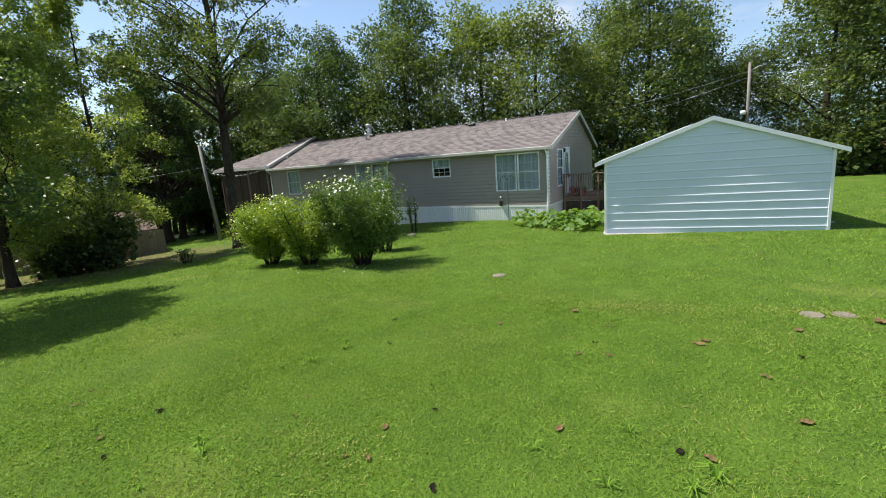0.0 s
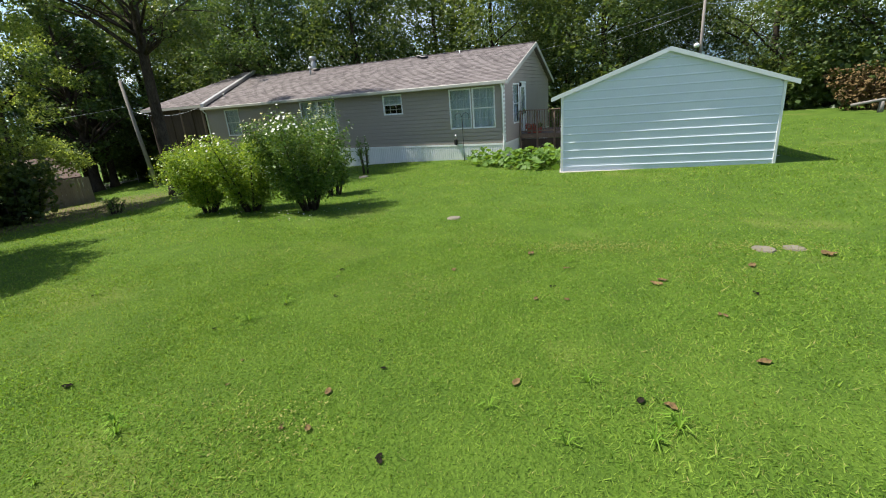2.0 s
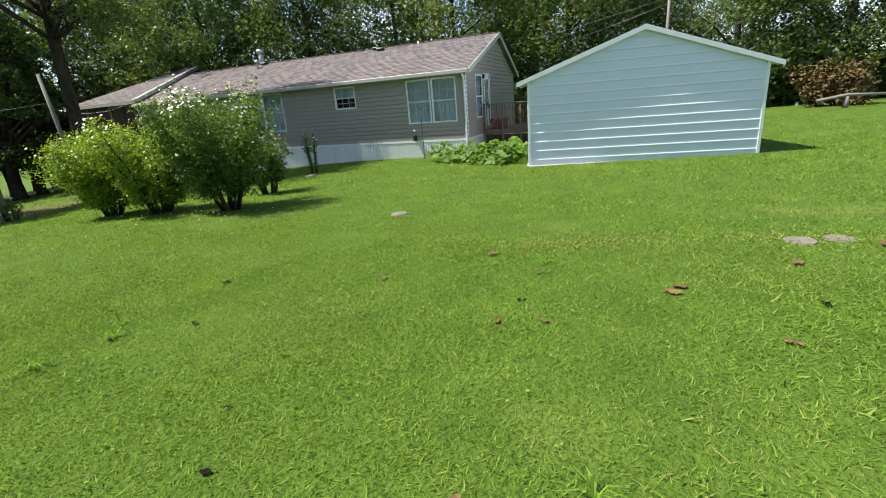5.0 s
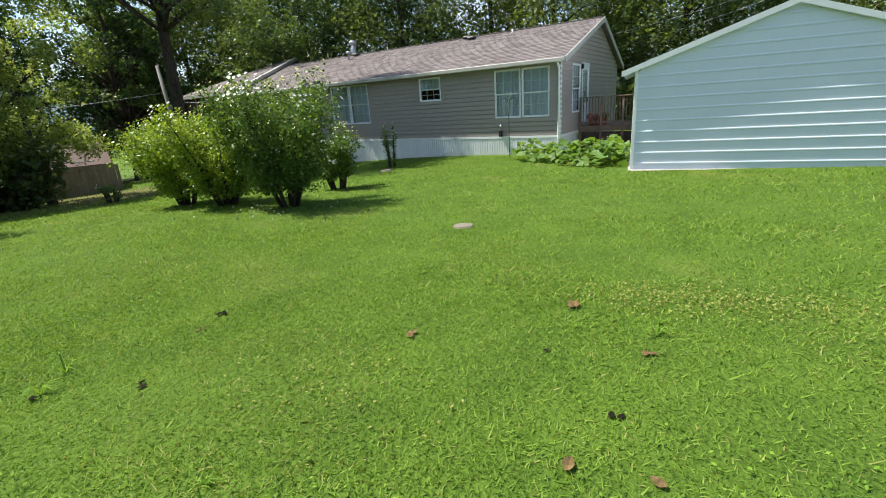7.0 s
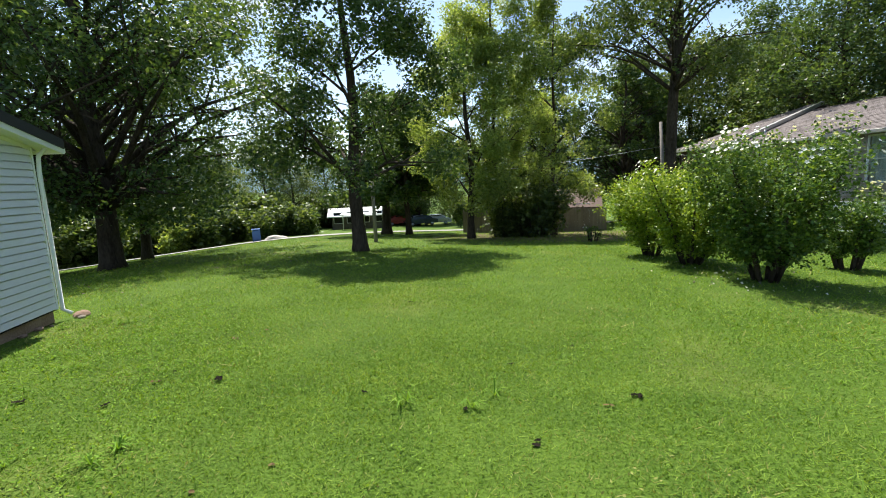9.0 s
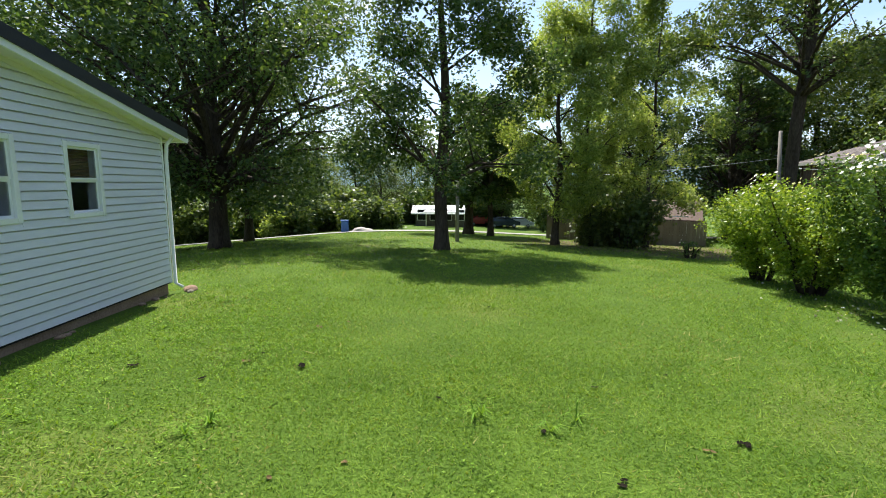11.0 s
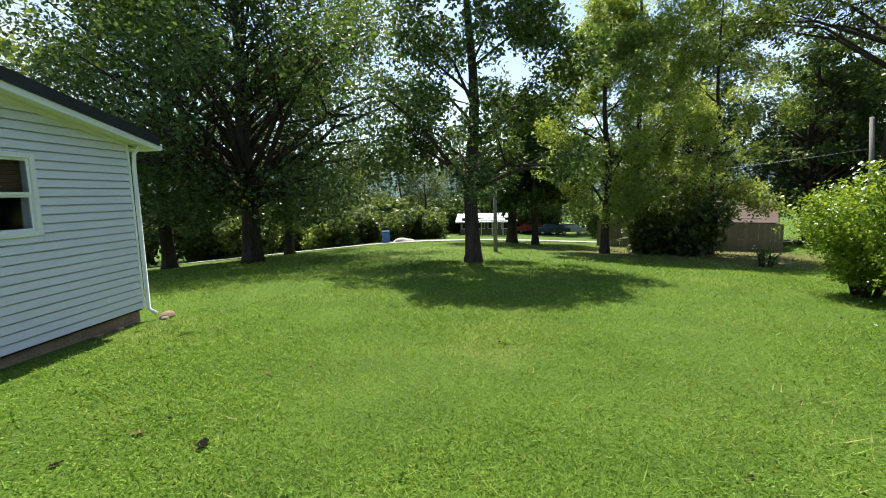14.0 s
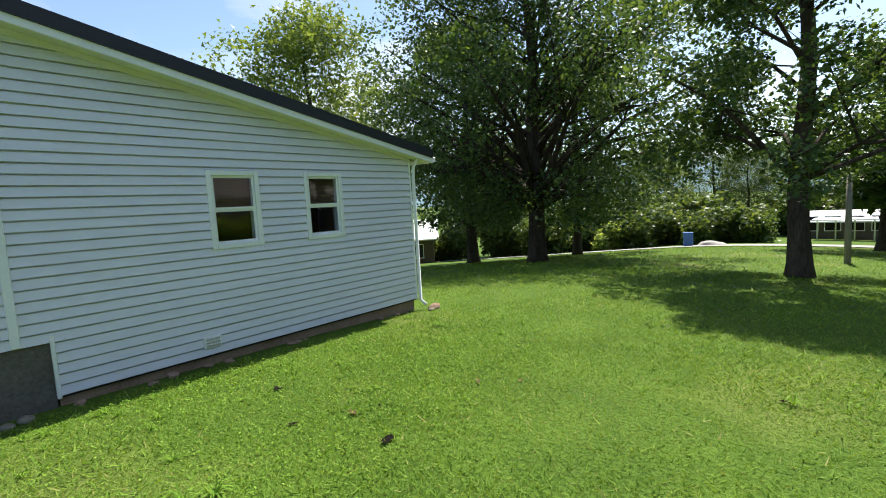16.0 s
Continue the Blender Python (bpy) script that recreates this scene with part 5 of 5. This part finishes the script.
flat_stone(-2.05, 10.2, 0.18, M_FENCE, "round pale concrete drain lid set in the lawn", "drain lid", "drain_lid", 0.05)
flat_stone(3.36, 7.78, 0.16, M_FENCE, "flat tan stone bedded in the lawn", "stone", "flat_stone", 0.04)
flat_stone(3.77, 7.84, 0.14, M_FENCE, "small flat pale stone bedded in the lawn", "stone", "flat_stone", 0.04)
flat_stone(-8.5, 19.4, 0.26, M_STONE, "flat grey stone near the slim shrub", "stone", "flat_stone", 0.10)


# ---- grass ----
def grass_patch():
    rng = np.random.default_rng(5)
    parts = []
    # fine blades on the lawn that the walk crosses, coarser ones outwards
    for n, size, wide in ((490000, 1.12, 0), (250000, 1.8, 1), (90000, 3.2, 2)):
        if wide == 0:
            x, y = rng.normal(-2.0, 4.2, n), rng.normal(4.9, 3.1, n)
        elif wide == 1:
            x, y = rng.uniform(-17, 12, n), rng.uniform(-3, 23, n)
        else:
            x, y = rng.uniform(-36, 16, n), rng.uniform(-12, 34, n)
        keep = (y > 0.05) | ((x < EAVE_X - 0.2) & (y > -14))
        keep &= ~((x > 0.0) & (x < 8.3) & (y > 17.95) & (y < 24.9))
        # the taupe house stands at a slight angle
        keep &= ~((x > -29) & (x < 0.6) & (y > 22.9 - 0.176 * (x + 2.49)))
        if wide:
            keep &= np.hypot((x + 1.5) / 1.3, y - 5.0) > (3.2, 9.5)[wide - 1] + rng.uniform(-1.5, 1.5, n)
        parts.append(np.stack([x[keep], y[keep], np.full(keep.sum(), size)], 1))
    x, y, big = np.concatenate(parts).T
    z = terrain(x, y) - 0.008
    a = rng.uniform(0, 2 * np.pi, len(x))
    h = rng.uniform(0.012, 0.034, len(x)) * big
    w = rng.uniform(0.003, 0.0068, len(x)) * big
    lean = rng.normal(0, 0.030, (len(x), 2)) * big[:, None]
    base = np.stack([x, y, z], 1)
    s = np.stack([np.cos(a) * w, np.sin(a) * w, np.zeros(len(x))], 1)
    tip = base + np.stack([lean[:, 0], lean[:, 1], h], 1)
    tris = np.stack([base - s, base + s, tip], 1).reshape(-1, 3)
    straw = rng.uniform(0, 1, len(x)) < 0.04 + 0.10 * (np.sin(x * 1.3 + 0.7 * y) * np.sin(y * 1.1 - 0.4 * x + 1.0) > 0.45)
    pick = np.repeat(straw, 3)
    dry = new("dry_blades", fast_mesh("dry_blades", tris[pick], 3, M_STRAW))
    tagged(dry, "straw-coloured dry blades among the green grass", "dry grass", kind="stuff")
    ob = new("grass", fast_mesh("grass", tris[~pick], 3, M_BLADE))
    tagged(ob, "short mown green grass blades covering the lawn", "grass", kind="stuff")


grass_patch()


def weed_tuft(x, y, n, size, seed):
    rng = np.random.default_rng(seed)
    vs = []
    for i in range(n):
        a, l = rng.uniform(0, 6.28), size * rng.uniform(0.6, 1.3)
        d = np.array((math.cos(a), math.sin(a), 0))
        s = np.array((-d[1], d[0], 0)) * (0.0025 + size * 0.018)
        up = rng.uniform(0.4, 1.0)
        p0, p1, p2 = np.zeros(3), d * l * 0.35 + (0, 0, l * up * 0.7), d * l + (0, 0, l * up * 0.55)
        vs += [p0 - s, p0 + s, p1 + s, p1 - s, p1 - s, p1 + s, p2 + s * 0.2, p2 - s * 0.2]
    ob = new("grass_tuft", fast_mesh("grass_tuft", np.array(vs), 4, M_WEED))
    ob.matrix_basis = at(x, y)
    return tagged(ob, "pale coarse grass tuft standing above the mown lawn", "grass tuft", "coarse grass tufts")


tuft_rng = random.Random(12)
for i, (x, y, n, size) in enumerate([(-0.13, 3.41, 9, 0.12), (0.66, 3.87, 12, 0.14), (1.29, 3.37, 22, 0.15), (1.1, 3.2, 16, 0.13), (0.49, 3.07, 10, 0.12), (-3.34, 5.4, 8, 0.15), (-3.43, 4.7, 10, 0.15),
                                     (0.53, 7.06, 10, 0.12), (-3.29, 2.7, 24, 0.13), (-3.15, 2.6, 18, 0.12), (-3.37, 4.64, 9, 0.16), (-3.18, 5.17, 8, 0.15), (-6.67, 5.25, 9, 0.12)]):
    weed_tuft(x, y, n, size, i)
for i in range(60):
    weed_tuft(tuft_rng.uniform(-9, 4), tuft_rng.uniform(1.2, 12), 9, tuft_rng.uniform(0.04, 0.08), 100 + i)
for i in range(80):
    weed_tuft(tuft_rng.uniform(-8.5, -2.4), 0.25 + abs(tuft_rng.gauss(0, 0.8)), 12, tuft_rng.uniform(0.05, 0.10), 300 + i)


def scatter(name, spots, size, mat, label, category, seed, lift=0.035, droop=0.0):
    """Small flat leaves lying or standing low on the lawn."""
    rng = np.random.default_rng(seed)
    pts = []
    for x, y, sx, sy, n in spots:
        px, py = rng.normal(x, sx, n), rng.normal(y, sy, n)
        ok = (py > 0.1) | (px < EAVE_X - 0.3)
        px, py = px[ok], py[ok]
        pts.append(np.stack([px, py, terrain(px, py) + lift * rng.uniform(0.5, 1.2, len(px))], 1))
    pts = np.concatenate(pts)
    ob = new(name, fast_mesh(name, leaf_quads(rng, pts, size, droop, 0.30), 4, mat))
    return tagged(ob, label, category, kind="stuff")


clover_rng = random.Random(77)
clover = [(clover_rng.uniform(-9, 4), clover_rng.uniform(1.5, 13), clover_rng.uniform(0.15, 0.5), clover_rng.uniform(0.15, 0.5), 110) for _ in range(45)]
clover += [(clover_rng.uniform(-8.5, -2.5), clover_rng.uniform(0.3, 3.0), 0.45, 0.28, 230) for _ in range(40)]
scatter("clover", clover, 0.022, M_WEED, "low broad-leaved clover patches in the lawn", "clover", 3)
scatter("leaf_litter", [(-14, 1, 2.4, 3.0, 240), (-6.9, 11.4, 0.9, 0.9, 60)], 0.05, M_FENCE, "pale scattered fallen leaves on the lawn", "leaf litter", 4)
scatter("fallen_petals", [(-6.9, 11.2, 0.8, 0.6, 40), (-9.5, 11.6, 0.8, 0.5, 14)], 0.045, M_PETAL, "white petals fallen under the shrubs", "petals", 6)
scatter("dry_grass", [(0.75, 7.78, 0.5, 0.2, 1000), (1.5, 7.9, 0.35, 0.18, 350), (3.3, 7.9, 0.5, 0.2, 600), (-1.35, 5.86, 0.4, 0.3, 250), (-1.9, 2.95, 0.4, 0.25, 350)], 0.024, M_STRAW, "straw-coloured dry grass patches in the lawn", "dry grass", 9, 0.035)
